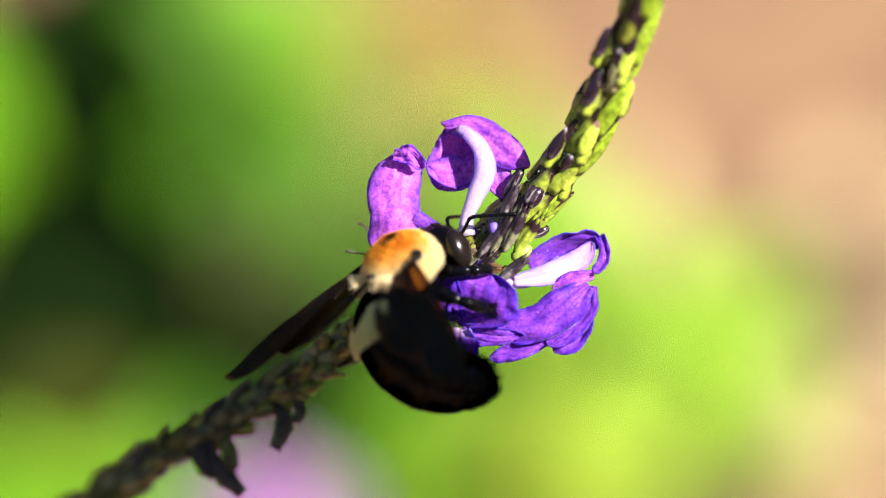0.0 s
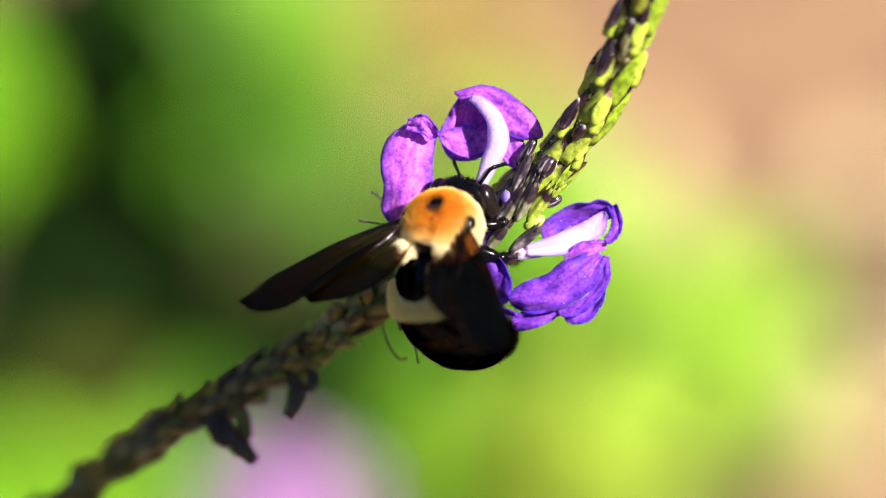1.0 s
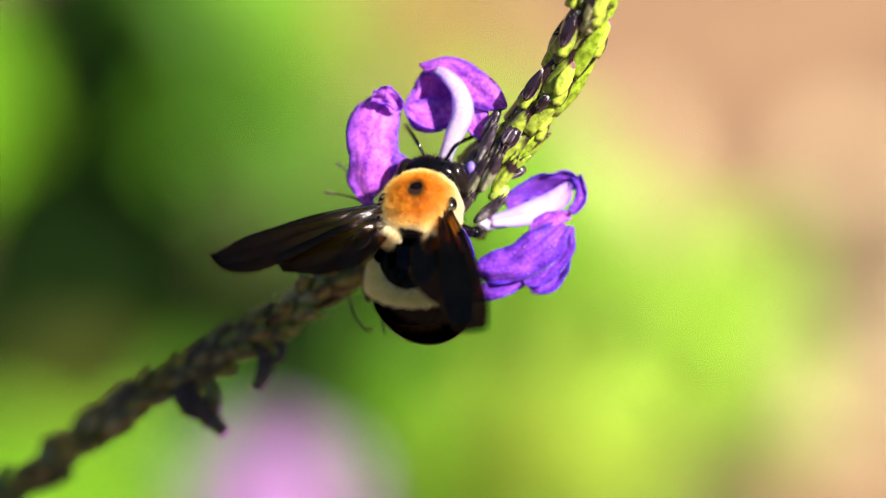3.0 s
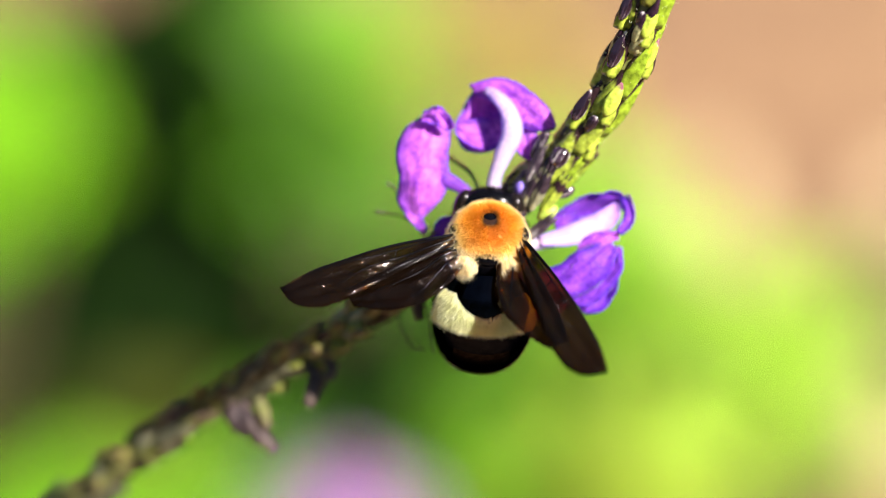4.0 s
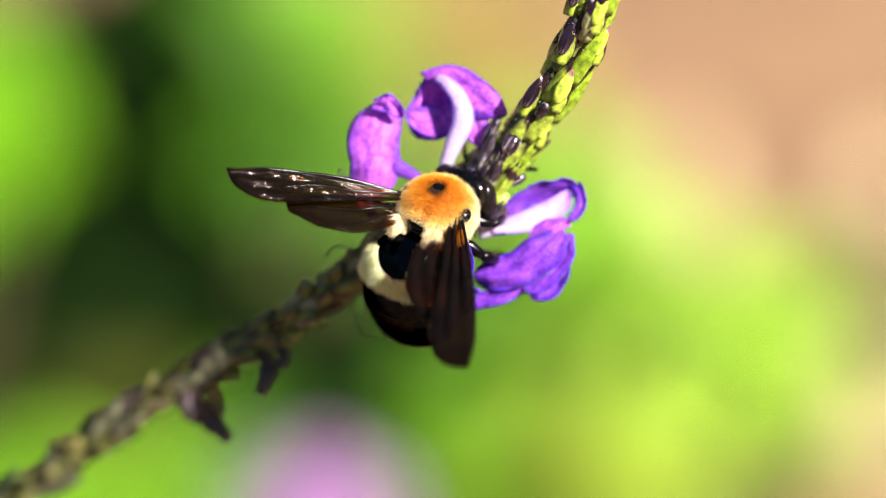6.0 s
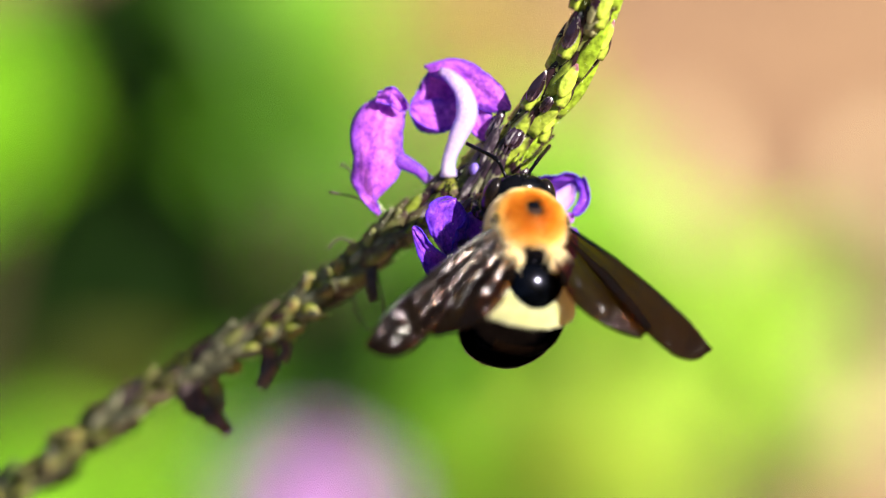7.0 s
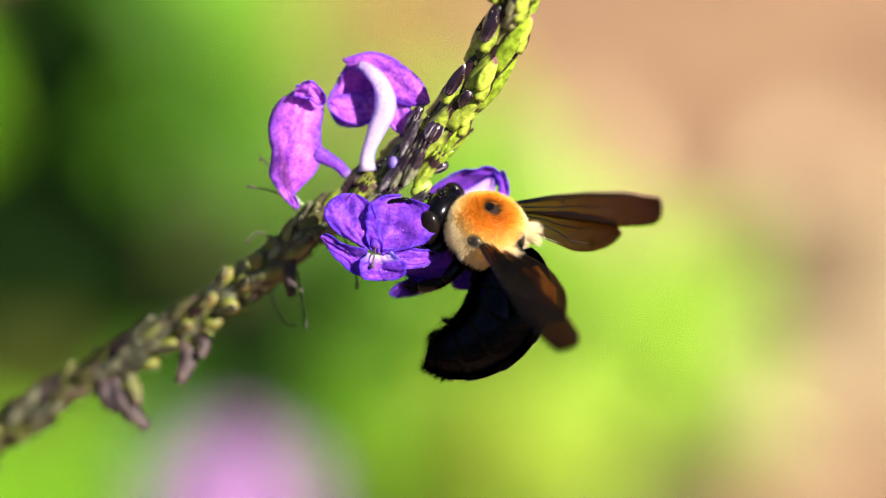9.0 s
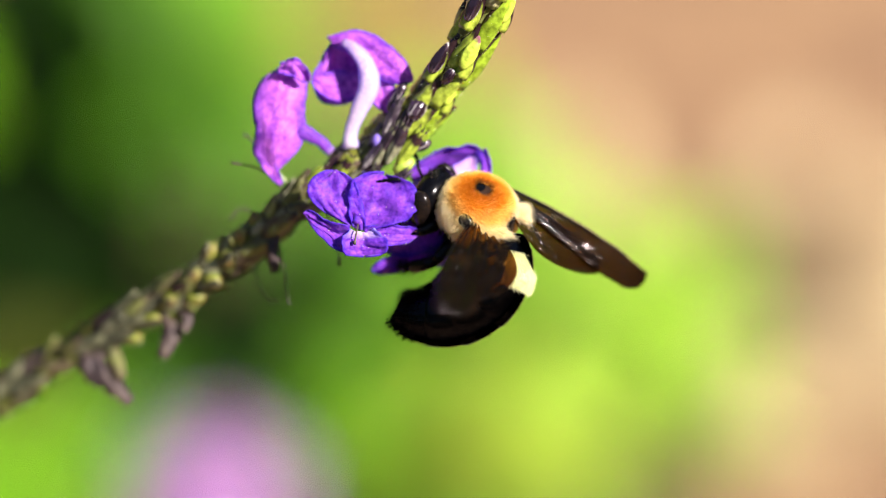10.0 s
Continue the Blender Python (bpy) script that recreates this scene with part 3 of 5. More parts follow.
def flowers():
    # leaning out to the side: one long ear-shaped lobe turned forwards, a folded tip and a narrow tail
    fl = corolla([(1.4, 5.1, -0.2), (0.4, 6.1, 0.2), (-0.9, 6.9, 0.3), (-2.2, 7.5, 0.3)], (0.6, 0.65, 0.8, 1.0), TUBE_VIOLET)
    lobe(fl, [((-2.5, 14.7, -0.4), (1.2, -0.3, 0.0)), ((-3.7, 12.9, 0.6), (2.5, -0.4, 0.0)), ((-4.3, 10.3, 1.3), (2.8, 0.0, 0.0)), ((-4.2, 7.5, 1.6), (2.8, 0.2, 0.0)), ((-4.5, 4.9, 1.0), (2.5, 0.3, 0.0)), ((-4.9, 2.7, 0.2), (1.1, 0.2, 0.0))], -0.35, 0.55, (0.45, 1), 1)
    lobe(fl, [((-4.3, 14.2, 1.4), (0.1, 0.6, 0.0)), ((-2.7, 14.3, 1.9), (0.2, 1.0, 0.0)), ((-1.0, 12.9, 1.8), (0.4, 0.6, 0.0))], 0.3, 0.5, (0.5, 1), 2)
    lobe(fl, [((-5.9, 4.6, -0.2), (0.9, -0.3, 0.0)), ((-5.2, 3.0, 0.2), (0.9, -0.2, 0.0)), ((-4.2, 1.4, 0.4), (0.5, -0.1, 0.0))], 0.4, 0.4, (0.7, 1), 3)
    # standing up behind the stem, its pale bent tube in front of the drooping lobes
    fl = corolla([(3.6, 5.6, 0.6), (3.6, 7.3, 1.0), (4.6, 10.0, 1.8), (5.6, 12.5, 2.4), (5.1, 14.8, 2.6), (3.7, 16.5, 2.3), (2.6, 17.1, 1.6)], (0.95, 0.75, 1.0, 1.2, 1.0, 0.7, 0.4), TUBE)
    lobe(fl, [((1.2, 17.2, 0.6), (-0.4, 0.6, 0.0)), ((3.6, 17.2, 1.2), (0.5, 1.3, 0.0)), ((6.2, 15.6, 1.8), (0.8, 1.8, -0.3)), ((8.4, 14.1, 2.4), (0.8, 1.4, -0.3)), ((10.3, 12.9, 2.6), (0.4, 0.7, 0.0))], -0.12, 0.5, (0.45, 1), 4)
    lobe(fl, [((6.4, 14.2, 0.8), (1.2, 0.0, 0.0)), ((7.0, 11.8, 1.7), (1.5, -0.1, 0.0)), ((7.3, 9.5, 1.6), (1.0, -0.2, 0.0))], 0.1, 0.4, (0.22, 0.45), 5)
    lobe(fl, [((2.9, 17.6, 0.0), (-1.3, 0.1, 0.0)), ((2.5, 15.4, -0.4), (-2.1, 0.2, 0.0)), ((2.0, 13.0, -0.8), (-2.8, 0.0, 0.0)), ((2.5, 10.5, -0.4), (-2.3, -0.2, 0.0))], 0.25, 1.0, (0.33, 0.85), 6)
    lobe(fl, [((4.7, 12.6, 0.0), (0.0, 1.6, 0.0)), ((2.6, 12.2, 0.3), (0.0, 1.9, 0.0)), ((0.6, 12.2, 0.2), (0.1, 1.7, 0.0)), ((-0.7, 13.0, 0.0), (0.1, 0.8, 0.0))], -0.1, 0.4, (0.3, 0.75), 7)
    # to the other side: a narrow upper lobe hooked over the pale throat, a broad ruffled lower one
    fl = corolla([(7.2, 0.0, 0.2), (9.7, 0.6, 0.0), (12.2, 1.3, -0.4), (14.0, 2.3, -0.8)], (0.7, 0.85, 1.05, 1.1), TUBE)
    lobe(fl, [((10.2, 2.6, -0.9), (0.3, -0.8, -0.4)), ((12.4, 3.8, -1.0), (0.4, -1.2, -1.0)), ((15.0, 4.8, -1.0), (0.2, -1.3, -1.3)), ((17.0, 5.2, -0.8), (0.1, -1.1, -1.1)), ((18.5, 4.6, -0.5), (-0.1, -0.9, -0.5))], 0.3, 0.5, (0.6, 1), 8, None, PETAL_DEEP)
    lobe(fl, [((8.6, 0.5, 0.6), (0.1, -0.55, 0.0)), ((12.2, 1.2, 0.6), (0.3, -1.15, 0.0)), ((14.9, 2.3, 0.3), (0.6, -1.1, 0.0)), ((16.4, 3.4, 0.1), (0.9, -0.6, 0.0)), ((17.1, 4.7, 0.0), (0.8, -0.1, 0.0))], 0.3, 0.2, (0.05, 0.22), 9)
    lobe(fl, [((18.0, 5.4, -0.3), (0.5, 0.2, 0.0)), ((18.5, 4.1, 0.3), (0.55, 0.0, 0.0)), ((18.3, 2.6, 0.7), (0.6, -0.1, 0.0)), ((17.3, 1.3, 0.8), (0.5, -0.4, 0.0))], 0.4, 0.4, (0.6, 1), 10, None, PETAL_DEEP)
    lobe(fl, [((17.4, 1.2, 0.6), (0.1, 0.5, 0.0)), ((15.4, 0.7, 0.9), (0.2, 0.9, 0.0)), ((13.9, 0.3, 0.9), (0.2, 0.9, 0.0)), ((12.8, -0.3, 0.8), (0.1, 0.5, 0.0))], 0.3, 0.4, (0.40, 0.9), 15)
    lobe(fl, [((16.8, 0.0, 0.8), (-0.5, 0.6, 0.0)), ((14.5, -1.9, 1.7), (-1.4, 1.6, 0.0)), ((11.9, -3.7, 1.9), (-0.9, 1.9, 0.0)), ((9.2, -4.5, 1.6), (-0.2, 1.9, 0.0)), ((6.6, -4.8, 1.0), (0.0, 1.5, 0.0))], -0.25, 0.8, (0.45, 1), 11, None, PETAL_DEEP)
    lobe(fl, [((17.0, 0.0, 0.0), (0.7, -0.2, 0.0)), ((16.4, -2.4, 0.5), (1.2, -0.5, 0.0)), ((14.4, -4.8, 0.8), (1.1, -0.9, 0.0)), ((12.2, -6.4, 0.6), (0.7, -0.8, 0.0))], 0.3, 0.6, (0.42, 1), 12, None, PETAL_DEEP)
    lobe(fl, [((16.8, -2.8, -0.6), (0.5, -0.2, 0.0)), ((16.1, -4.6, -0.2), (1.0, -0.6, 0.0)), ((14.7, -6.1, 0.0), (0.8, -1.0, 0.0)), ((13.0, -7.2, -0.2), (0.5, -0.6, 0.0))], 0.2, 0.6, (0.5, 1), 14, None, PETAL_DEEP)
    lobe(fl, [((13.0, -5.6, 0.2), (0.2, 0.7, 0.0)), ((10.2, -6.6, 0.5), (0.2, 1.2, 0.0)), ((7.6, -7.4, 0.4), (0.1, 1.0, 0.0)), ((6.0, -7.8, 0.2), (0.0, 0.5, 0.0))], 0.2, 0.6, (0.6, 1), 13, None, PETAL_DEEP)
    pollen(fl, 60, 5)


PULL_BASE = (5.2, 2.6, 1.4)
PULL_REST = ((-0.10, -0.78, 0.62), (0, 0.3, 1))


def pulled_flower():
    """The flower that the bee bends about."""
    m = turned(PULL_BASE, *PULL_REST)
    turn = Matrix.Scale(1 / MM, 4) @ m.inverted() @ Matrix.Scale(MM, 4)
    ob = corolla([PULL_BASE, (5.0, 0.4, 3.2), (4.6, -1.8, 5.2), (4.4, -3.0, 5.8)], (0.7, 0.8, 1.0, 1.2), TUBE_VIOLET, turn, m)
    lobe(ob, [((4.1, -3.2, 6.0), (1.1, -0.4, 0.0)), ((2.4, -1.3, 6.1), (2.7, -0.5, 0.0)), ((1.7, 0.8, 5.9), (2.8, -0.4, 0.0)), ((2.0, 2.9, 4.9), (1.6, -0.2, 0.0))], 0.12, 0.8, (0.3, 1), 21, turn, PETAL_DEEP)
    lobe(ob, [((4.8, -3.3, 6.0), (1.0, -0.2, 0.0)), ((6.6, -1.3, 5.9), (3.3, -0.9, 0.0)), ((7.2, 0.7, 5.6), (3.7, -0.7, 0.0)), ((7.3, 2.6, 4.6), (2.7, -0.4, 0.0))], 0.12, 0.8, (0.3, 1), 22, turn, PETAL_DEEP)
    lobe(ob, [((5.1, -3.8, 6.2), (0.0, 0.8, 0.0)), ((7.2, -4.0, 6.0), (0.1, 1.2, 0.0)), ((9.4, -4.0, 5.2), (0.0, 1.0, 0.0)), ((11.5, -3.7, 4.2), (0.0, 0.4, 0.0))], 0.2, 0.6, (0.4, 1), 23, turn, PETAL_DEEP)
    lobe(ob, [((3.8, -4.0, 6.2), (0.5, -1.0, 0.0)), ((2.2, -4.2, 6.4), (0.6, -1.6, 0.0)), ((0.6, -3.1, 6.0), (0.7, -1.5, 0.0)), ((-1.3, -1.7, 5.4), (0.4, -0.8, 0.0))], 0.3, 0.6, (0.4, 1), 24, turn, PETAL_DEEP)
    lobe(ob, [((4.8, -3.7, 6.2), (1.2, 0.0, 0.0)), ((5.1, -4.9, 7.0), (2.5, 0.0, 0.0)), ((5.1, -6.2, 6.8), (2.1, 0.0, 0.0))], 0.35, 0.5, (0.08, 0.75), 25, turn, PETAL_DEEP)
    line = [turn @ p for p in spline([(4.4, -2.8, 6.2), (4.2, -3.8, 7.4), (4.0, -5.0, 7.8)], 8)]
    v, f, a = tube(line, [0.1] * 7 + [0.2, 0.16], 6)
    part("style", mesh_of("style", v, f, STYLE, {"along": a}), ob)
    return ob


def pollen(flower_ob, count, seed):
    """White grains that stick to a flower's lobes."""
    rng = random.Random(seed)
    verts, faces = [], []
    lobes = [c for c in flower_ob.children if c.name.startswith("petal")]
    grain = blob((0.055, 0.055, 0.055), seg=6, rings=4)
    for _ in range(count):
        c = rng.choice(lobes)
        p = (c.matrix_basis @ rng.choice(c.data.vertices).co) / MM
        o = len(verts)
        verts += [p + g * rng.uniform(0.6, 1.3) for g in grain[0]]
        faces += [tuple(i + o for i in q) for q in grain[1]]
    part("pollen", mesh_of("pollen", verts, faces, HAIR_PALE), flower_ob, label="white pollen grains")


def fuzz():
    """Fine pale hairs on the stem round the flowers and scales."""
    rng = random.Random(31)
    roots = []
    for _ in range(1800):
        k = rng.uniform(0.0, 0.62)
        p, (t, s, b) = stem_at(k)
        a = rng.uniform(0, 2 * math.pi)
        out = s * math.cos(a) + b * math.sin(a)
        roots.append((p + out * rng.uniform(1.9, 2.5), (out + random_way(rng) * 0.6).normalized(), rng.uniform(0.2, 0.45)))
    part("fuzz", mesh_of("fuzz", *hairs(roots, 0.035, rng), STIGMA, smooth=False), spike, label="fine pale hairs")


stem()
line = spline([(-86.0, -67.0, -58.0), (-125.0, -205.0, -215.0), (-150.0, -420.0, -475.0)], 16)
v, f, a = tube(line, [2.1 + 0.08 * i for i in range(17)], 10, rough=0.1)
part("stem", mesh_of("stem", v, f, STEM, {"along": a}), spike, label="lower stem that rises from the bed")
scales()
flowers()
front_flower = pulled_flower()
pollen(front_flower, 70, 3)
fuzz()
# dried flowers and styles on the lower stem
loose_calyx([(-25.0, -17.4, -13.5), (-24.6, -19.6, -12.8), (-23.0, -21.6, -12.2), (-21.2, -23.4, -11.8)], 0.85)
loose_calyx([(-26.2, -17.8, -13.5), (-25.8, -19.8, -13), (-24.2, -21.4, -12.4)], 0.85)
loose_calyx([(-23.4, -16.8, -13), (-22.6, -19.0, -12), (-22.2, -20.8, -11.6)], 0.7, WITHERED)
loose_calyx([(-17.4, -13.4, -10), (-16.4, -15.4, -9), (-17.6, -18.2, -8.5)], 0.85)
loose_calyx([(-15.4, -12.0, -9), (-14.6, -13.8, -8.4), (-15.2, -15.2, -8)], 0.6)
loose_calyx([(-4.6, -3.4, -2.6), (-4.9, -6.2, -2.2), (-4.6, -8.2, -2.4)], 0.55)
style([(-3.4, 0.2, -2), (-6.0, 3.0, -1.6), (-9.6, 3.9, -1.4)], 0.16)
style([(-3.2, 1.4, -2), (-6.0, 4.6, -2.4), (-7.6, 6.6, -2.5), (-8.2, 6.9, -2.3)], 0.26, STIGMA)
style([(1.0, -1.6, -1.4), (2.2, -4.2, -1), (2.5, -7.4, -0.8)], 0.2)
style([(-4.2, -5.0, -3), (-3.6, -8.2, -2.6), (-3.2, -11.2, -2.4), (-3.0, -11.8, -2.4)], 0.18)
style([(-7.2, -6.6, -5), (-6.4, -9.6, -4.5), (-5.2, -11.4, -4.4), (-4.2, -11.4, -4.4)], 0.16)
style([(-5.6, -2.2, -4), (-8.4, -1.2, -3.6), (-9.8, -2.4, -3.4)], 0.14)
part("bud", mesh_of("bud", *blob((0.6, 0.8, 0.6), seg=14, rings=10)[:2], CORE_BUD), spike, shift(6.4, 6.3, 2.2), "small violet flower bud")
part("bud", mesh_of("bud", *blob((0.55, 1.0, 0.55), seg=14, rings=10)[:2], CORE_BUD), spike, shift(10.4, 5.6, 1.6) @ pose(0, 0, 0, 0, 0, -60), "small violet flower bud")


def beaded_floret(u, v, w, length, width, turn, material, label):
    """One of the large closed florets, half sunk in a green cup."""
    m = shift(u, v, w) @ pose(0, 0, 0, 8, 0, turn) @ shift(0, -length / 2, 0)
    part("floret", floret_mesh(length, width, material), spike, m, label)
    part("bract", scale_mesh("bract", length * 0.95, width * 1.25, 0.4, 0.1, BRACT_STREAKED), spike, m @ shift(0.2, -0.9, -0.7))


beaded_floret(16.7, 21.0, 9.6, 4.2, 0.72, -24, BUD, "glossy dark purple floret")
beaded_floret(16.4, 15.9, 7.3, 4.4, 0.78, -28, FLORET_PALE, "pale green floret with a pink beak")
beaded_floret(13.0, 15.2, 5.9, 3.8, 0.7, -30, BUD, "glossy dark purple floret")
beaded_floret(20.2, 24.2, 11.6, 4.4, 0.7, -22, FLORET_PALE, "pale green floret with a pink beak")
beaded_floret(20.4, 20.6, 8.8, 3.6, 0.55, -26, FLORET_PALE, "pale green floret with a pink beak")
beaded_floret(14.4, 11.6, 4.4, 3.2, 0.55, -28, FLORET_PALE, "pale green floret with a pink beak")
beaded_floret(17.6, 25.8, 11.2, 3.6, 0.6, -20, BUD, "glossy dark purple floret")
up_spike = pose(0, 0, 0, 0, 0, -33)
part("bud", mesh_of("bud", *blob((1.0, 1.45, 0.9), seg=16, rings=12)[:2], BUD), spike, shift(10.7, 9.7, 3.9) @ up_spike, "glossy dark purple bud")
part("bud", mesh_of("bud", *blob((0.65, 1.9, 0.65), seg=16, rings=12)[:2], BUD), spike, shift(8.6, 11.2, 2.6) @ up_spike, "glossy dark purple bud")
part("bud", mesh_of("bud", *blob((0.7, 1.2, 0.65), seg=14, rings=10)[:2], BUD), spike, shift(11.3, 5.9, 2.4) @ pose(0, 0, 0, 0, 0, -70), "glossy streaked bud")
part("bud", mesh_of("bud", *blob((0.75, 1.3, 0.7), seg=14, rings=10)[:2], CALYX), spike, shift(9.4, 3.6, 2.2) @ pose(0, 0, 0, 0, 0, -60), "pale yellow-green calyx")


def ribbed_calyx(u, v, w, length, r, turn, lean, material):
    """A slim ribbed calyx with four short teeth, the shell of a bud to come or of a shed flower."""
    def shape(p, d):
        q = p.y / length + 0.5
        rib = 1 + 0.16 * math.cos(4 * math.atan2(d.z, d.x))
        flare = (0.75 + 0.35 * q) * rib
        return Vector((p.x * flare, p.y, p.z * flare + 0.5 * q * q))
    bv, bf, ba = blob((r, length / 2, r * 0.85), (0, length / 2, 0), 16, 12, shape)
    pieces = [(bv, bf, [min(1.0, max(0.0, p.y / length)) for p in bv])]
    for j in range(4):
        x, z = r * 0.55 * math.cos(j * 1.57), r * 0.5 * math.sin(j * 1.57) + 0.4
        pieces.append(tube([(x * 0.8, length * 0.8, z * 0.8), (x, length, z), (x * 1.3, length * 1.16, z * 1.1)], [r * 0.34, r * 0.26, r * 0.05], 6))
    v_, f_, a_ = merge(*pieces)
    part("calyx", mesh_of("calyx", v_, f_, material, {"along": a_, "across": [0.0] * len(v_)}), spike, shift(u, v, w) @ pose(0, 0, 0, lean, 0, turn))


CALYX_DUSKY = bract_material("dusky calyx", (0.022, 0.014, 0.019), (0.20, 0.20, 0.12), 0.02)
CALYX_SILVER = surface("silvery calyx", [(0.40, (0.025, 0.016, 0.025)), (0.54, (0.08, 0.065, 0.075)), (0.70, (0.34, 0.32, 0.31))], 0.4, 800, 0.5, 0.4, 0.0002)
for u, v, w, length, r, turn, lean, material in (
        (4.6, 3.0, 1.6, 4.6, 0.62, -40, 10, CALYX_SILVER), (6.0, 3.4, 2.2, 5.0, 0.66, -30, 8, CALYX_DUSKY), (7.4, 3.6, 2.8, 5.2, 0.7, -26, 8, CALYX_DUSKY),
        (8.6, 3.6, 2.6, 4.6, 0.75, -36, 6, BRACT_STREAKED), (7.0, 6.6, 2.6, 4.6, 0.6, -24, 6, CALYX_SILVER), (8.2, 6.4, 3.0, 4.4, 0.7, -30, 4, CALYX_DUSKY),
        (5.4, 5.6, 1.2, 4.4, 0.5, -34, 6, CALYX_SILVER), (3.2, 1.8, 0.8, 4.4, 0.6, -52, 8, CALYX_DUSKY), (9.6, 5.4, 2.4, 3.6, 0.75, -48, 4, BRACT_GREEN),
        (1.6, 1.2, 0.6, 4.0, 0.6, -30, 14, BRACT_STREAKED), (-0.4, 0.4, -0.4, 3.8, 0.7, -48, 12, CALYX_SILVER), (0.6, -1.0, 0.2, 4.0, 0.65, -60, 10, CALYX_DUSKY),
        (-2.0, -1.4, -1.2, 3.8, 0.7, -50, 14, BRACT_STREAKED), (6.6, 0.4, 2.2, 4.2, 0.62, -52, 10, CALYX_SILVER), (4.0, 0.4, 1.8, 4.0, 0.6, -40, 12, CALYX_DUSKY),
        (9.8, 8.0, 3.2, 3.8, 0.8, -28, 2, BRACT_STREAKED)):
    ribbed_calyx(u, v, w, length, r, turn, lean, material)


# ---- the bee: x to its right, y forwards, z up from its back; origin in the thorax ----
bee = thing("carpenter_bee", SPIKE, "large black carpenter bee with an orange furry thorax on the flowers", "bee")


def on_blob(d, radii, centre=(0, 0, 0)):
    return Vector((d.x * radii[0], d.y * radii[1], d.z * radii[2])) + Vector(centre)


def thorax():
    rng = random.Random(11)
    rad = (4.25, 4.35, 3.75)
    bv, bf, ba = blob(rad, seg=40, rings=28)
    tint = [1 if sum(bv[i].z for i in q) / 4 > -1.2 and sum(bv[i].y for i in q) / 4 > -3.2 else 0 for q in bf]
    body = part("thorax", mesh_of("thorax", bv, bf, [BLACK, FUR], indices=tint), bee)
    part("bald_patch", mesh_of("bald_patch", *blob((0.95, 0.9, 0.42), seg=18, rings=10)[:2], BLACK), body, shift(0, 1.0, 3.28), "bare black patch in the fur")
    roots = []
    while len(roots) < 42000:
        d = random_way(rng)
        p = on_blob(d, rad)
        if d.z < -0.35 + 0.2 * rng.random():
            continue
        if (p - Vector((0, 1.0, 3.7))).length < 0.75 + 0.3 * rng.random():
            continue
        if p.y < -3.2 and abs(p.x) < 0.9 + 0.7 * rng.random():
            continue
        up = Vector((d.x / rad[0], d.y / rad[1], d.z / rad[2])).normalized()
        # hair lies back over the body in swirls
        lie = Vector((noise.noise(p * 0.8), noise.noise(p * 0.8 + Vector((9, 0, 0))), noise.noise(p * 0.8 + Vector((0, 9, 0))))) * 0.7
        way = (up + lie + Vector((rng.gauss(0, 0.2), -0.45 + rng.gauss(0, 0.2), rng.gauss(0, 0.2)))).normalized()
        roots.append((p, way, rng.uniform(0.35, 0.72)))
    # longer pale tufts beside the scutellum
    for sx in (-1, 1):
        for _ in range(2200):
            d = Vector((sx * 0.52, -0.76, 0.38)) + random_way(rng) * 0.22
            p = on_blob(d.normalized(), rad)
            roots.append((p, (d + Vector((sx * 0.1, -0.9, 0.1)) + random_way(rng) * 0.25).normalized(), rng.uniform(1.0, 2.0)))
    part("fur", mesh_of("fur", *hairs(roots, 0.040, rng), FUR, smooth=False), body, label="dense orange and cream fur")
    roots = []
    while len(roots) < 1500:
        d = random_way(rng)
        if d.z > -0.2:
            continue
        roots.append((on_blob(d, rad), (d + Vector((0, -0.4, 0))).normalized(), rng.uniform(0.6, 1.1)))
    part("fur", mesh_of("fur", *hairs(roots, 0.08, rng), HAIR_BLACK, smooth=False), body, label="black hair under the thorax")
    # the bald shining scutellum
    part("scutellum", mesh_of("scutellum", *blob((1.25, 0.8, 0.4), seg=18, rings=12)[:2], BLACK), body, shift(0, -3.3, 2.15) @ pose(0, 0, 0, 48, 0, 0))
    for sx in (-1, 1):
        part("tegula", mesh_of("tegula", *blob((0.75, 0.9, 0.45), seg=14, rings=10)[:2], BLACK), body, shift(sx * 3.75, 0.3, 1.85) @ pose(0, 0, 0, 0, sx * 40, 0))


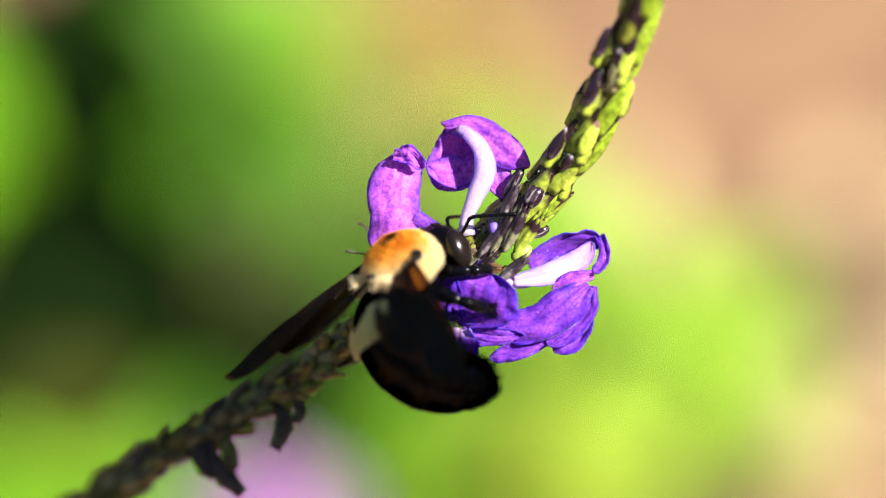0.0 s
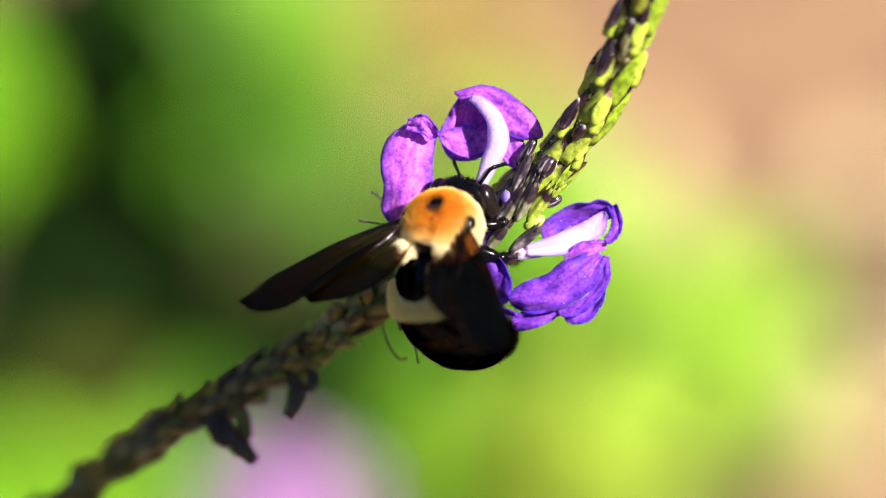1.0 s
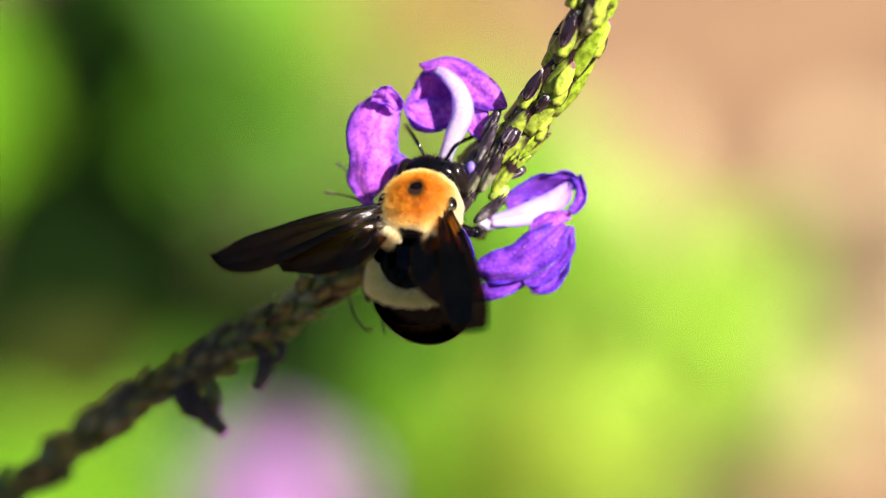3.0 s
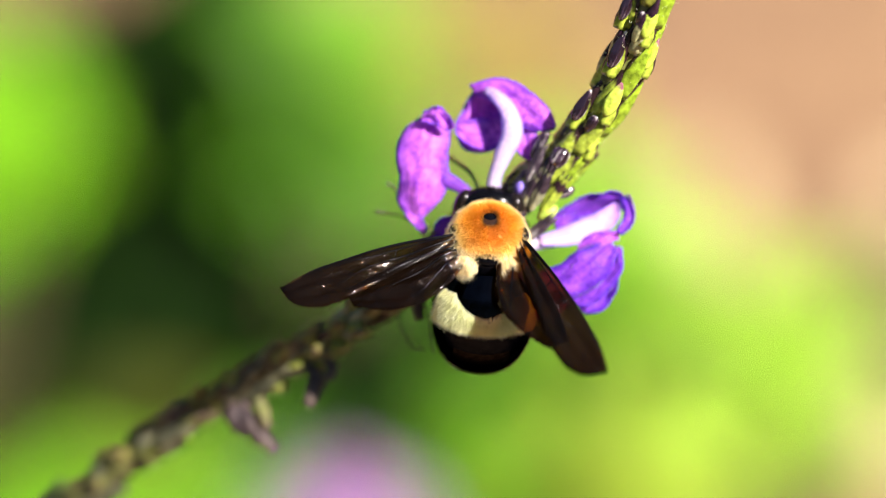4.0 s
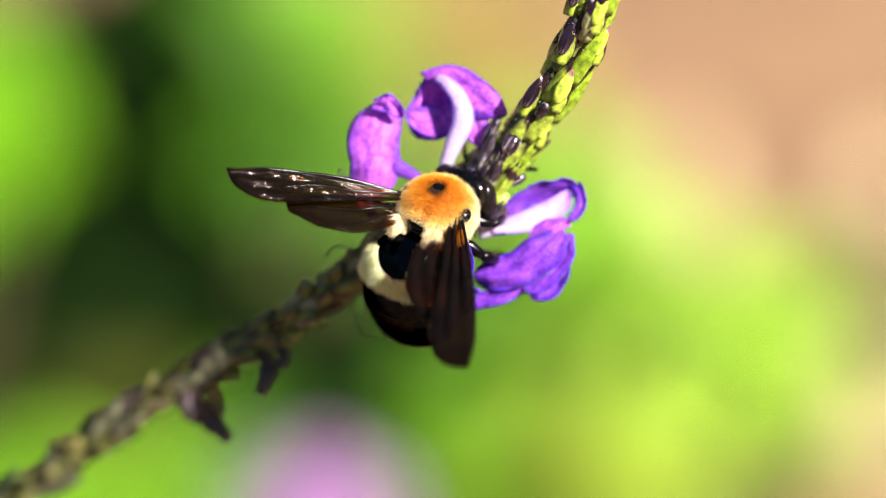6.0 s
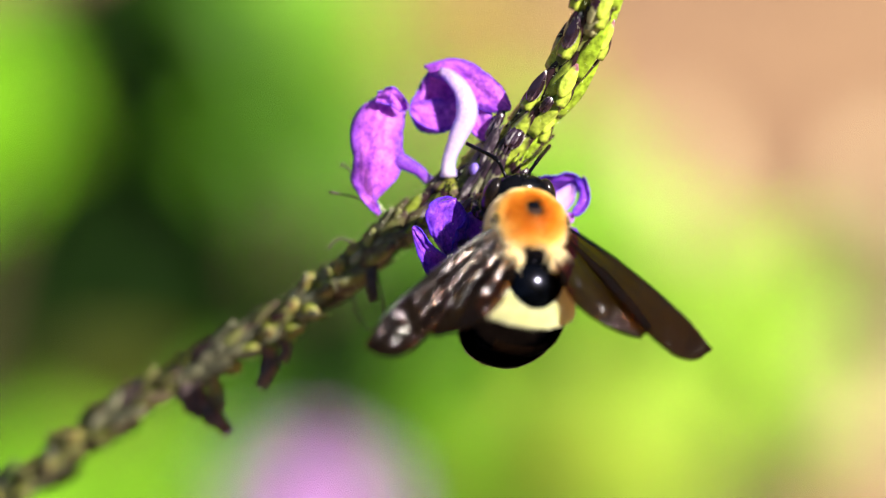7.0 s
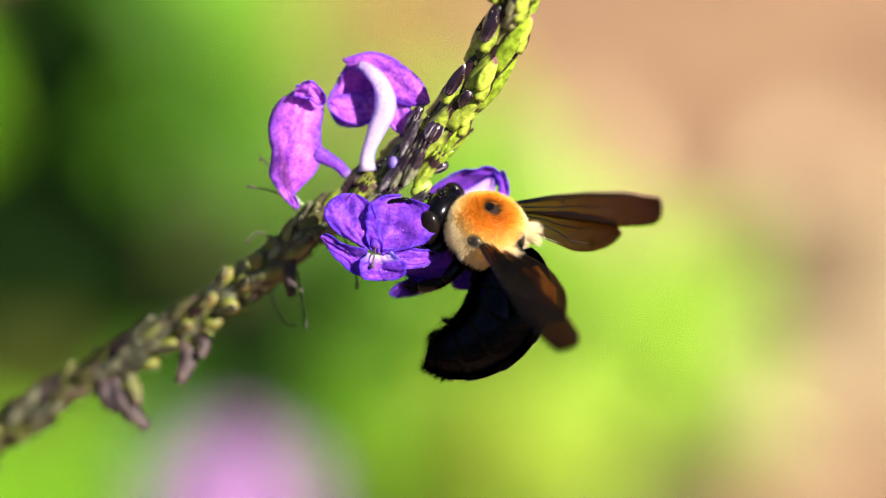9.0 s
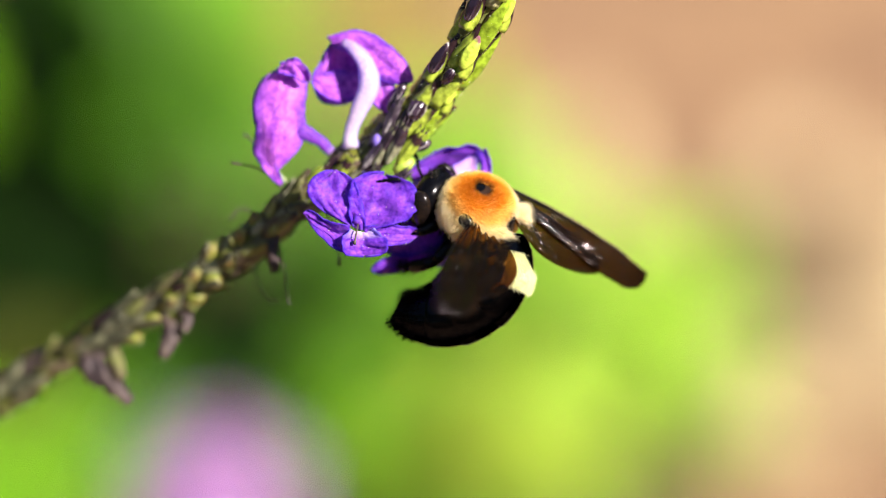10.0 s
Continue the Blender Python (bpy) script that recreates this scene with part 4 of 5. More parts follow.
def head():
    rng = random.Random(5)

    def skull(v, d):
        return Vector((v.x, v.y * (1 - 0.25 * max(0, -d.z)), v.z))

    h = part("head", mesh_of("head", *blob((3.1, 1.75, 2.5), shape=skull)[:2], BLACK), bee, shift(0, 5.0, -1.7) @ pose(0, 0, 0, -24, 0, 0) @ Matrix.Scale(1.16, 4))
    for sx in (-1, 1):
        part("eye", mesh_of("eye", *blob((0.95, 1.25, 1.95), seg=20, rings=14)[:2], EYE), h, shift(sx * 2.55, 0.25, 0.05) @ pose(0, 0, 0, 0, sx * -8, sx * 14))
        line = spline([(sx * 0.8, 1.5, 0.5), (sx * 1.3, 2.4, 1.3), (sx * 1.9, 2.9, 2.1), (sx * 2.5, 3.9, 2.0), (sx * 3.3, 5.3, 1.6), (sx * 4.0, 6.6, 1.2)], 26)
        rad = [0.17 + (0.05 if (j % 2 == 0 and j > 8) else 0) for j in range(27)]
        v, f, a = tube(line, rad, 7)
        part("antenna", mesh_of("antenna", v, f, BLACK), h)
        v, f, a = tube(spline([(sx * 1.2, 0.9, -1.7), (sx * 1.1, 1.7, -2.6), (sx * 0.3, 2.1, -3.3)], 8), [0.5, 0.5, 0.48, 0.45, 0.4, 0.34, 0.27, 0.2, 0.1], 8)
        part("mandible", mesh_of("mandible", v, f, BLACK), h)
    for sx in (-0.45, 0.0, 0.45):
        part("ocellus", mesh_of("ocellus", *blob((0.2, 0.2, 0.16), seg=10, rings=8)[:2], EYE), h, shift(sx, 0.35 + abs(sx) * -0.4, 2.42))
    roots = []
    while len(roots) < 420:
        d = random_way(rng)
        if abs(d.x) > 0.62 or (d.z < 0.3 and d.y < 0.2):
            continue
        roots.append((on_blob(d, (3.0, 1.7, 2.45)), (d + Vector((0, -0.5, 0.1))).normalized(), rng.uniform(0.25, 0.5)))
    part("fur", mesh_of("fur", *hairs(roots, 0.06, rng), HAIR_BLACK, smooth=False), h)
    v, f, a = tube(spline([(0, 1.6, -2.2), (0, 2.6, -3.6), (0, 2.8, -5.6)], 10), [0.34 - 0.025 * j for j in range(11)], 8)
    part("tongue", mesh_of("tongue", v, f, BLACK), h)


BEND = radians(118)


def abdomen_ring(s):
    """Centre, half width and height of the abdomen at the share s of its length, curling under; and its backward way."""
    n, length = 24, 16.8
    y = z = 0.0
    for i in range(int(round(s * n))):
        a = BEND * (i / n) ** 1.1
        y -= math.cos(a) * length / n
        z -= math.sin(a) * length / n
    a = BEND * s ** 1.1
    w = 5.35 * math.sin(math.pi * min(1, 0.12 + 0.83 * s ** 0.78)) ** 0.55
    return Vector((0, y, z)), w, w * 0.82, Vector((0, -math.cos(a), -math.sin(a)))


def abdomen_point(s, angle, grow=0.0):
    c, w, h, way = abdomen_ring(s)
    up = way.cross(Vector((1, 0, 0)))
    return c + Vector((1, 0, 0)) * ((w + grow) * math.sin(angle)) + up * ((h + grow) * math.cos(angle)), (Vector((1, 0, 0)) * math.sin(angle) + up * math.cos(angle)).normalized(), way


def abdomen():
    rng = random.Random(8)
    seg = 32
    v, f = [], []
    for i in range(25):
        for k in range(seg):
            v.append(abdomen_point(i / 24, 2 * math.pi * k / seg, -0.25)[0])
    for i in range(24):
        for k in range(seg):
            a, b = i * seg + k, i * seg + (k + 1) % seg
            f.append((a, a + seg, b + seg, b))
    f += [tuple(range(seg)), tuple(reversed(range(24 * seg, 25 * seg)))]
    ab = part("abdomen", mesh_of("abdomen", v, f, VELVET), bee, shift(0, -3.3, -0.5))
    # six overlapping plates, each with a paler hind margin
    edges = [0.0, 0.25, 0.45, 0.625, 0.79, 0.92, 1.0]
    for j in range(6):
        s0, s1 = edges[j], min(1.0, edges[j + 1] + 0.02)
        v, f, idx = [], [], []
        rows = 7
        for i in range(rows + 1):
            q = i / rows
            grow = 0.02 + 0.16 * q - (0.22 if i == rows else 0)
            s = s0 + (s1 - s0) * min(1, q * 1.02)
            s = round(s * 240) / 240
            for k in range(seg):
                v.append(abdomen_fine(s, 2 * math.pi * k / seg, grow))
        for i in range(rows):
            for k in range(seg):
                a, b = i * seg + k, i * seg + (k + 1) % seg
                f.append((a, a + seg, b + seg, b))
                top = math.cos(2 * math.pi * (k + 0.5) / seg)
                q = s0 + (s1 - s0) * (i + 0.5) / rows
                angle = 2 * math.pi * (k + 0.5) / seg
                angle -= 2 * math.pi if angle > math.pi else 0
                fluffy = j == 0 and abs(angle) < 0.9 and q > 0.215 - 0.07 * min(1, (abs(angle) / 0.75) ** 2)
                idx.append(2 if fluffy else 1 if i >= rows - 3 and 0 < j < 4 and top > 0.8 else 0)
        part("tergite", mesh_of("tergite", v, f, [VELVET, BAND, HAIR_PALE], indices=idx), ab)
    # the pale collar of hair on the first plate
    roots = []
    while len(roots) < 14000:
        s, angle = rng.uniform(0.08, 0.262), rng.uniform(-1.25, 1.25)
        bare = 0.19 - 0.085 * min(1, (abs(angle) / 0.75) ** 2.0)
        if s < bare - 0.01 + 0.03 * rng.random() ** 2:
            continue
        p, out, way = abdomen_point(s, angle, 0.05)
        p = Vector(abdomen_fine(s, angle, 0.05))
        roots.append((p, (out * 0.8 + way * 0.7 + Vector((rng.gauss(0, 0.2), rng.gauss(0, 0.2), rng.gauss(0, 0.2)))).normalized(), rng.uniform(0.45, 0.85) * (1 + 0.5 * min(1, abs(angle) / 1.2) ** 2)))
    part("fur", mesh_of("fur", *hairs(roots, 0.045, rng), HAIR_PALE, smooth=False), ab, label="pale yellow hair collar")
    roots = []
    while len(roots) < 3200:
        s, angle = rng.uniform(0.3, 1.0), rng.uniform(-math.pi, math.pi)
        if s < 0.84 and abs(angle) < 2.3 and rng.random() < 0.96:
            continue
        p, out, way = abdomen_point(s, angle, 0.05)
        p = Vector(abdomen_fine(s, angle, 0.05))
        roots.append((p, (out * 0.5 + way * 0.9 + Vector((rng.gauss(0, 0.2), rng.gauss(0, 0.2), rng.gauss(0, 0.2)))).normalized(), rng.uniform(0.4, 0.9) * (1.2 if s > 0.88 else 0.8)))
    part("fur", mesh_of("fur", *hairs(roots, 0.06, rng), HAIR_BLACK, smooth=False), ab, label="short black hair")
    return ab


def abdomen_fine(s, angle, grow):
    """As abdomen_point, blended between the coarse steps."""
    i = min(int(s * 24), 23)
    q = s * 24 - i
    a, b = abdomen_point(i / 24, angle, grow)[0], abdomen_point((i + 1) / 24, angle, grow)[0]
    return tuple(a.lerp(b, q))


def wing_shape(length, width, hind, sx):
    """The wing's blade: x outwards, y to the leading edge."""
    def edges(s):
        if hind:
            lead = 0.5 * math.sin(math.pi * s)
            chord = width * (0.22 + 0.95 * math.sin(math.pi * min(1, 0.08 + 0.86 * s)) ** 0.8)
        else:
            lead = 0.55 * math.sin(math.pi * s ** 0.9) - 9.0 * max(0, s - 0.78) ** 1.6
            chord = width * (0.16 + 0.86 * s ** 0.75) * math.sqrt(max(0.0, 1 - max(0.0, (s - 0.58) / 0.42) ** 2.2))
        worn = 0.28 * abs(noise.noise(Vector((s * 19, 2.0 if hind else 7.0, sx)))) * (1 if s > 0.45 else 0)
        return lead, lead - max(0.05, chord - worn)

    def fn(s, t):
        a, b = edges(s)
        y = a + (b - a) * (t + 1) / 2
        z = 0.35 * math.sin(math.pi * s) * (1 - (t + 1) / 2) + 0.22 * noise.noise(Vector((s * 5, t * 2.4, sx + hind))) + 0.19 * math.sin(t * 9 + 2 * s)
        return (sx * s * length, y, z)
    return fn


def wing(sx, hind):
    length, width = (13.0, 4.8) if hind else (20.3, 6.3)
    fn = wing_shape(length, width, hind, sx)
    v, f, a, c = sheet(fn, 56, 14, 0.035)
    ob = part("hindwing" if hind else "forewing", mesh_of("wing", v, f, WING, {"along": a}), bee)
    veins = ([[(0, -0.98), (0.5, -0.96), (0.97, -0.8)], [(0, -0.6), (0.4, -0.3), (0.8, -0.1)], [(0, -0.2), (0.35, 0.35), (0.6, 0.8)]] if hind else
             [[(0, -0.98), (0.35, -0.97), (0.7, -0.97), (0.86, -0.9)], [(0, -0.5), (0.3, -0.55), (0.55, -0.6), (0.8, -0.85)], [(0, 0.1), (0.25, 0.1), (0.5, 0.0), (0.72, 0.15)],
              [(0.05, 0.6), (0.3, 0.6), (0.48, 0.7)], [(0.5, 0.0), (0.52, -0.35), (0.5, -0.6)], [(0.34, -0.55), (0.36, 0.05)], [(0.62, 0.05), (0.66, -0.3), (0.66, -0.7)], [(0.3, 0.1), (0.28, 0.6)]])
    for j, way in enumerate(veins):
        pts = [Vector((p[0], p[1], 0)) for p in way]
        line = [Vector(fn(min(1, max(0, p.x)), min(1, max(-1, p.y)))) for p in spline(pts, 16)]
        r = 0.19 if j == 0 else 0.1
        v, f, a = tube(line, [r * (1 - 0.5 * i / 16) for i in range(17)], 6)
        part("vein", mesh_of("vein", v, f, BLACK), ob)
    return ob


def leg(points, r, hairy, rust=False):
    """Femur, tibia, tarsus with claws, and their bristles."""
    rng = random.Random(len(bpy.data.meshes))
    hip, knee, ankle, toe = [Vector(p) for p in points]
    pieces = [tube([hip, hip.lerp(knee, 0.35), hip.lerp(knee, 0.8), knee], [r * 0.9, r * 1.1, r * 0.85, r * 0.6], 9),
              tube([knee, knee.lerp(ankle, 0.3), knee.lerp(ankle, 0.8), ankle], [r * 0.6, r * 0.85, r * 0.95, r * 0.6], 9)]
    for i in range(5):
        a, b = ankle.lerp(toe, i / 5), ankle.lerp(toe, (i + 0.92) / 5)
        pieces.append(tube([a, a.lerp(b, 0.6), b], [r * (0.5 if i == 0 else 0.26), r * (0.55 if i == 0 else 0.36), r * 0.24], 7))
    way = (toe - ankle).normalized()
    side = way.orthogonal().normalized()
    for s in (-1, 1):
        pieces.append(tube([toe, toe + way * 0.4 + side * 0.35 * s, toe + way * 0.45 + side * 0.4 * s - Vector((0, 0, 0.4))], [0.12, 0.09, 0.03], 5))
    v, f, a = merge(*pieces)
    ob = part("leg", mesh_of("leg", v, f, BLACK), bee)
    roots = []
    for a, b, k in ((hip, knee, 0.5), (knee, ankle, 1.0), (ankle, ankle.lerp(toe, 0.5), 1.0)):
        for _ in range(int(hairy * k)):
            d = (b - a).normalized()
            out = (random_way(rng).cross(d)).normalized()
            p = a.lerp(b, rng.random())
            roots.append((p + out * r * 0.5, (out + d * (1.6 if rust else 0.8)).normalized(), rng.uniform(0.5, 1.1) * (0.6 if rust else 1)))
    part("bristles", mesh_of("bristles", *hairs(roots, 0.06, rng), HAIR_RUST if rust else HAIR_BLACK, smooth=False), ob)
    return ob


thorax()
head()
belly = abdomen()
wings = [(wing(sx, hind), sx, hind) for sx in (-1, 1) for hind in (False, True)]
for sx in (-1, 1):
    leg([(sx * 1.6, 2.6, -2.6), (sx * 4.2, 4.2, -4.0), (sx * 3.6, 6.6, -6.0), (sx * 2.2, 8.4, -7.6)], 0.75, 170, True)
    leg([(sx * 1.9, 0.2, -3.0), (sx * 5.0, 0.6, -5.0), (sx * 5.0, 2.6, -8.2), (sx * 4.2, 4.6, -10.6)], 0.8, 170)
    leg([(sx * 1.9, -2.0, -2.8), (sx * 4.6, -3.6, -5.0), (sx * 4.4, -4.2, -9.0), (sx * 3.6, -1.6, -11.6)], 1.2, 600)


# ---- the garden behind ----
def leaf_mesh(name, length, width, material):
    def fn(s, t):
        half = width / 2 * math.sin(math.pi * min(1, s ** 0.8)) ** 0.8 * (1 + 0.05 * math.sin(s * 60)) + 0.6
        return (half * t, length * s, -length * 0.22 * s * s + 0.16 * half * abs(t) + 0.02 * length * noise.noise(Vector((s * 3, t * 2, length))))
    v, f, a, c = sheet(fn, 14, 6, 0.35)
    return mesh_of(name, v, f, material, {"along": a, "rib": [abs(x) for x in c]})


LEAVES = {}
for key, material in (("lime", LEAF_LIME), ("pale", LEAF_PALE), ("mid", LEAF_MID), ("dark", LEAF_SHADE), ("fresh", LEAF_FRESH), ("olive", LEAF_OLIVE), ("lemon", LEAF_LEMON), ("straw", LEAF_STRAW), ("dry", LEAF_DRY)):
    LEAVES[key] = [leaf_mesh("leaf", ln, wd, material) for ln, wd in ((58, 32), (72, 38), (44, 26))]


def shrub(label, foot, clumps, seed):
    """A low plant: stems from its foot on the ground to clumps of leaves; clumps are rows of u, v, w, spread, number, kind."""
    rng = random.Random(seed)
    base = place(*foot)
    base.z = 0
    ob = thing("leafy_shrub", Matrix.Translation(base), label, "shrub", "low shrubs behind the spike")
    inv = ob.matrix_basis.inverted()
    for u, v, w, spread, number, kind in clumps:
        c = inv @ place(u, v, w)
        mid = Vector((c.x * 0.6, c.y * 0.6, c.z * 0.55))
        line = [p / MM for p in spline([Vector((0, 0, -0.005)), mid, c - Vector((0, 0, 0.006))], 12)]
        sv, sf, sa = tube(line, [2.6 - 0.12 * i for i in range(13)], 8)
        part("stem", mesh_of("stem", sv, sf, TWIG), ob)
        for i in range(number):
            q = random_way(rng) * spread * rng.random() ** 0.6
            p = inv @ place(u + q.x, v + q.y, w + q.z * 0.6)
            face = (SPIKE.to_3x3() @ (Vector((0.25, 0.45, 0.8)) + random_way(rng) * 0.55)).normalized()
            way = (random_way(rng) + Vector((0, 0, -0.2))).cross(face)
            me = rng.choice(LEAVES[kind])
            size = {"dark": 1.25, "olive": 0.9, "pale": 0.72, "mid": 0.7, "fresh": 0.72}.get(kind, 0.62)
            m = turned(Vector(p) / MM, face, way)
            part("leaf", me, ob, m @ shift(0, -28 * size, 0) @ Matrix.Scale(size * rng.uniform(0.8, 1.15), 4))
    return ob


def ground():
    n = 60
    verts, faces = [], []
    xs = [math.copysign(abs(i / n * 2 - 1) ** 3 * 400, i / n * 2 - 1) for i in range(n + 1)]
    for y in xs:
        for x in xs:
            verts.append((x / MM, (y + 0.8) / MM, 0 if abs(x) + abs(y) > 3 else 12 * noise.noise(Vector((x * 3, y * 3, 0)))))
    for j in range(n):
        for i in range(n):
            a = j * (n + 1) + i
            faces.append((a, a + 1, a + n + 2, a + n + 1))
    g = new("ground", mesh_of("ground", verts, faces, MULCH))
    tagged(g, "tan bark mulch ground of a garden bed", "ground", "", "structure")


def lilac_head(u, v, w, seed):
    rng = random.Random(seed)
    base = place(u, v, w)
    base.z = 0
    ob = thing("lilac_flower", Matrix.Translation(base), "pale lilac flower head on a thin stalk", "flower")
    inv = ob.matrix_basis.inverted()
    c = inv @ place(u, v, w)
    line = [p / MM for p in spline([Vector((0, 0, -0.005)), c * 0.5 + Vector((0.01, 0.01, 0)), c], 12)]
    sv, sf, sa = tube(line, [1.5] * 13, 8)
    part("stalk", mesh_of("stalk", sv, sf, TWIG), ob)

    def fn(s, t):
        half = 7 * math.sin(math.pi * (0.1 + 0.75 * s)) ** 0.7
        return (half * t, 13 * s, 1.5 * t * t - 3 * s * s)
    sv, sf, a, ac = sheet(fn, 6, 4, 0.2)
    me = mesh_of("petal", sv, sf, PINK, {"along": [0.3 + 0.7 * x for x in a], "across": ac})
    for i in range(100):
        d = random_way(rng)
        d = Vector((d.x, d.y, abs(d.z)))
        face = (SPIKE.to_3x3() @ d).normalized()
        m = turned((Vector(c) / MM) + face * rng.uniform(1, 27), face, random_way(rng))
        part("petal", me, ob, m)


ground()
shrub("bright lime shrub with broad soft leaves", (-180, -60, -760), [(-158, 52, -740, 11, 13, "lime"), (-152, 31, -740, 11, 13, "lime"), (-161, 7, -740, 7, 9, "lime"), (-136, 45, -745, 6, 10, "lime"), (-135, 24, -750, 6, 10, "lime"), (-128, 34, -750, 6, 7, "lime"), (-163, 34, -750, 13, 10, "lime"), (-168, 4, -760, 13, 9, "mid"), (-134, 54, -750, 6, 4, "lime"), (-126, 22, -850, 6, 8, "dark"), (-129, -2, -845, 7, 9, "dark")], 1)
shrub("mid-green shrub with pointed leaves", (-40, -80, -800), [(-41, 57, -780, 11, 12, "mid"), (-30, 37, -780, 9, 11, "mid"), (-49, 35, -785, 10, 11, "mid"), (-23, 61, -770, 6, 6, "fresh"), (-53, 49, -790, 6, 8, "mid"), (-35, 10, -810, 10, 8, "mid"), (-35, 75, -800, 8, 6, "fresh"), (-16, 12, -810, 6, 7, "mid"), (-53, 69, -790, 6, 6, "mid")], 2)
# its dark clumps are painted shade that fills the gaps in the bed
shrub("shrub with near-black leaves painted as deep shade", (-115, -90, -860), [(-87, 43, -830, 10, 16, "dark"), (-89, 12, -830, 16, 20, "dark"), (-78, -15, -830, 14, 18, "dark"), (-101, -19, -830, 14, 16, "dark"), (-64, -2, -830, 10, 14, "dark"), (-123, -19, -840, 14, 14, "dark"), (-142, -27, -840, 10, 10, "olive"), (-66, -46, -835, 10, 10, "olive"), (-99, -44, -835, 12, 12, "olive"), (-43, -15, -825, 12, 14, "dark"), (-35, -40, -820, 10, 10, "olive"), (-43, -53, -820, 6, 6, "mid"), (-85, 61, -850, 6, 11, "dark"), (-132, -59, -815, 6, 9, "dark"), (-111, -55, -815, 6, 9, "dark"), (-163, -38, -820, 10, 10, "dark"), (-146, -25, -820, 8, 9, "dark"), (-178, -57, -820, 10, 9, "dark"), (-104, 51, -850, 6, 9, "dark"), (-89, 76, -850, 6, 8, "dark"), (-103, 67, -850, 6, 8, "dark"), (-75, 78, -850, 6, 6, "dark"), (-114, 28, -850, 6, 8, "dark"), (-116, 4, -850, 7, 9, "dark"), (-43, -2, -835, 6, 8, "olive"), (-128, -42, -835, 8, 10, "olive"), (-164, -39, -840, 12, 10, "olive"), (-191, -23, -840, 16, 12, "dark"), (-14, -27, -820, 8, 8, "olive")], 3)
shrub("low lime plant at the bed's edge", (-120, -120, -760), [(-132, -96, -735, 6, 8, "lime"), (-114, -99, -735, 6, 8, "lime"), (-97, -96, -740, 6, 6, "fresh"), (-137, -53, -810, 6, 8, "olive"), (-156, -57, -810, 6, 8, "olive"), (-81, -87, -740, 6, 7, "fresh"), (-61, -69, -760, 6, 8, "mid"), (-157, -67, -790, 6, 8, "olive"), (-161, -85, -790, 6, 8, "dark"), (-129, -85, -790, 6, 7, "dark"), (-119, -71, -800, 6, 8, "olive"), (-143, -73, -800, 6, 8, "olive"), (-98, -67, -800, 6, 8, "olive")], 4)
# patch brightness is put into the leaf colour: pale and lemon clumps
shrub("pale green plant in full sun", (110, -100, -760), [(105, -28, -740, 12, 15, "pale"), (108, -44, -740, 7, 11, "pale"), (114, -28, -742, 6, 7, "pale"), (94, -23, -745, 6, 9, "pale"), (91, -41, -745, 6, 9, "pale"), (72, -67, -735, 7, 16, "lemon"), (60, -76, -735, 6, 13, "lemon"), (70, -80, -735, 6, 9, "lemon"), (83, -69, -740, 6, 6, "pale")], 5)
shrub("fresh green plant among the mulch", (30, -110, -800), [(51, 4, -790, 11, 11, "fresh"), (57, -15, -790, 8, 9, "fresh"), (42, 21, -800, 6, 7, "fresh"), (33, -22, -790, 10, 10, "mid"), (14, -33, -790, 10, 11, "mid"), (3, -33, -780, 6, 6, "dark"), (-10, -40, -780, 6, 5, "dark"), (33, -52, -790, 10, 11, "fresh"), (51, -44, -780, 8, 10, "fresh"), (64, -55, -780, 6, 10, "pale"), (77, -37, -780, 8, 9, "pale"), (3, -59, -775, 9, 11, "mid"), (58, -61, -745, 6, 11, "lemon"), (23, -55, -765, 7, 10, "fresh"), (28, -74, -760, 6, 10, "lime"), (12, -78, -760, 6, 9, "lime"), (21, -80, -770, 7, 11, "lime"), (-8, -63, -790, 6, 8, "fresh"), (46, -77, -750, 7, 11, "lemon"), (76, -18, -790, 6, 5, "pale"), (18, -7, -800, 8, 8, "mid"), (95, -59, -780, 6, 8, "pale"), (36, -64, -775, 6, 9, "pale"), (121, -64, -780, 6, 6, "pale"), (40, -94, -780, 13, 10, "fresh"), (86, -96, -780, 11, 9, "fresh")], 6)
shrub("yellowing low plant in the mulch", (10, 40, -900), [(17, 80, -880, 13, 7, "straw"), (35, 66, -880, 9, 6, "straw"), (1, 66, -880, 6, 5, "straw"), (43, 42, -880, 6, 4, "straw")], 7)
# added clumps of pale leaf, in place of brighter patches of ground
shrub("pale leaf clumps standing for brighter ground", (190, -10, -900), [(143, -77, -840, 6, 8, "dry"), (153, -54, -840, 6, 8, "dry"), (203, -4, -840, 10, 10, "dry"), (197, -48, -830, 10, 10, "dry"), (165, -81, -835, 6, 8, "dry")], 8)
shrub("pale leaves added for lighter patches of ground", (180, 10, -905), [(98, 20, -885, 6, 2, "dry"), (106, 2, -885, 6, 2, "dry"), (166, 8, -885, 7, 5, "dry"), (169, -16, -885, 9, 7, "dry"), (164, -40, -885, 6, 5, "dry")], 8)
lilac_head(-35, -97, -740, 9)


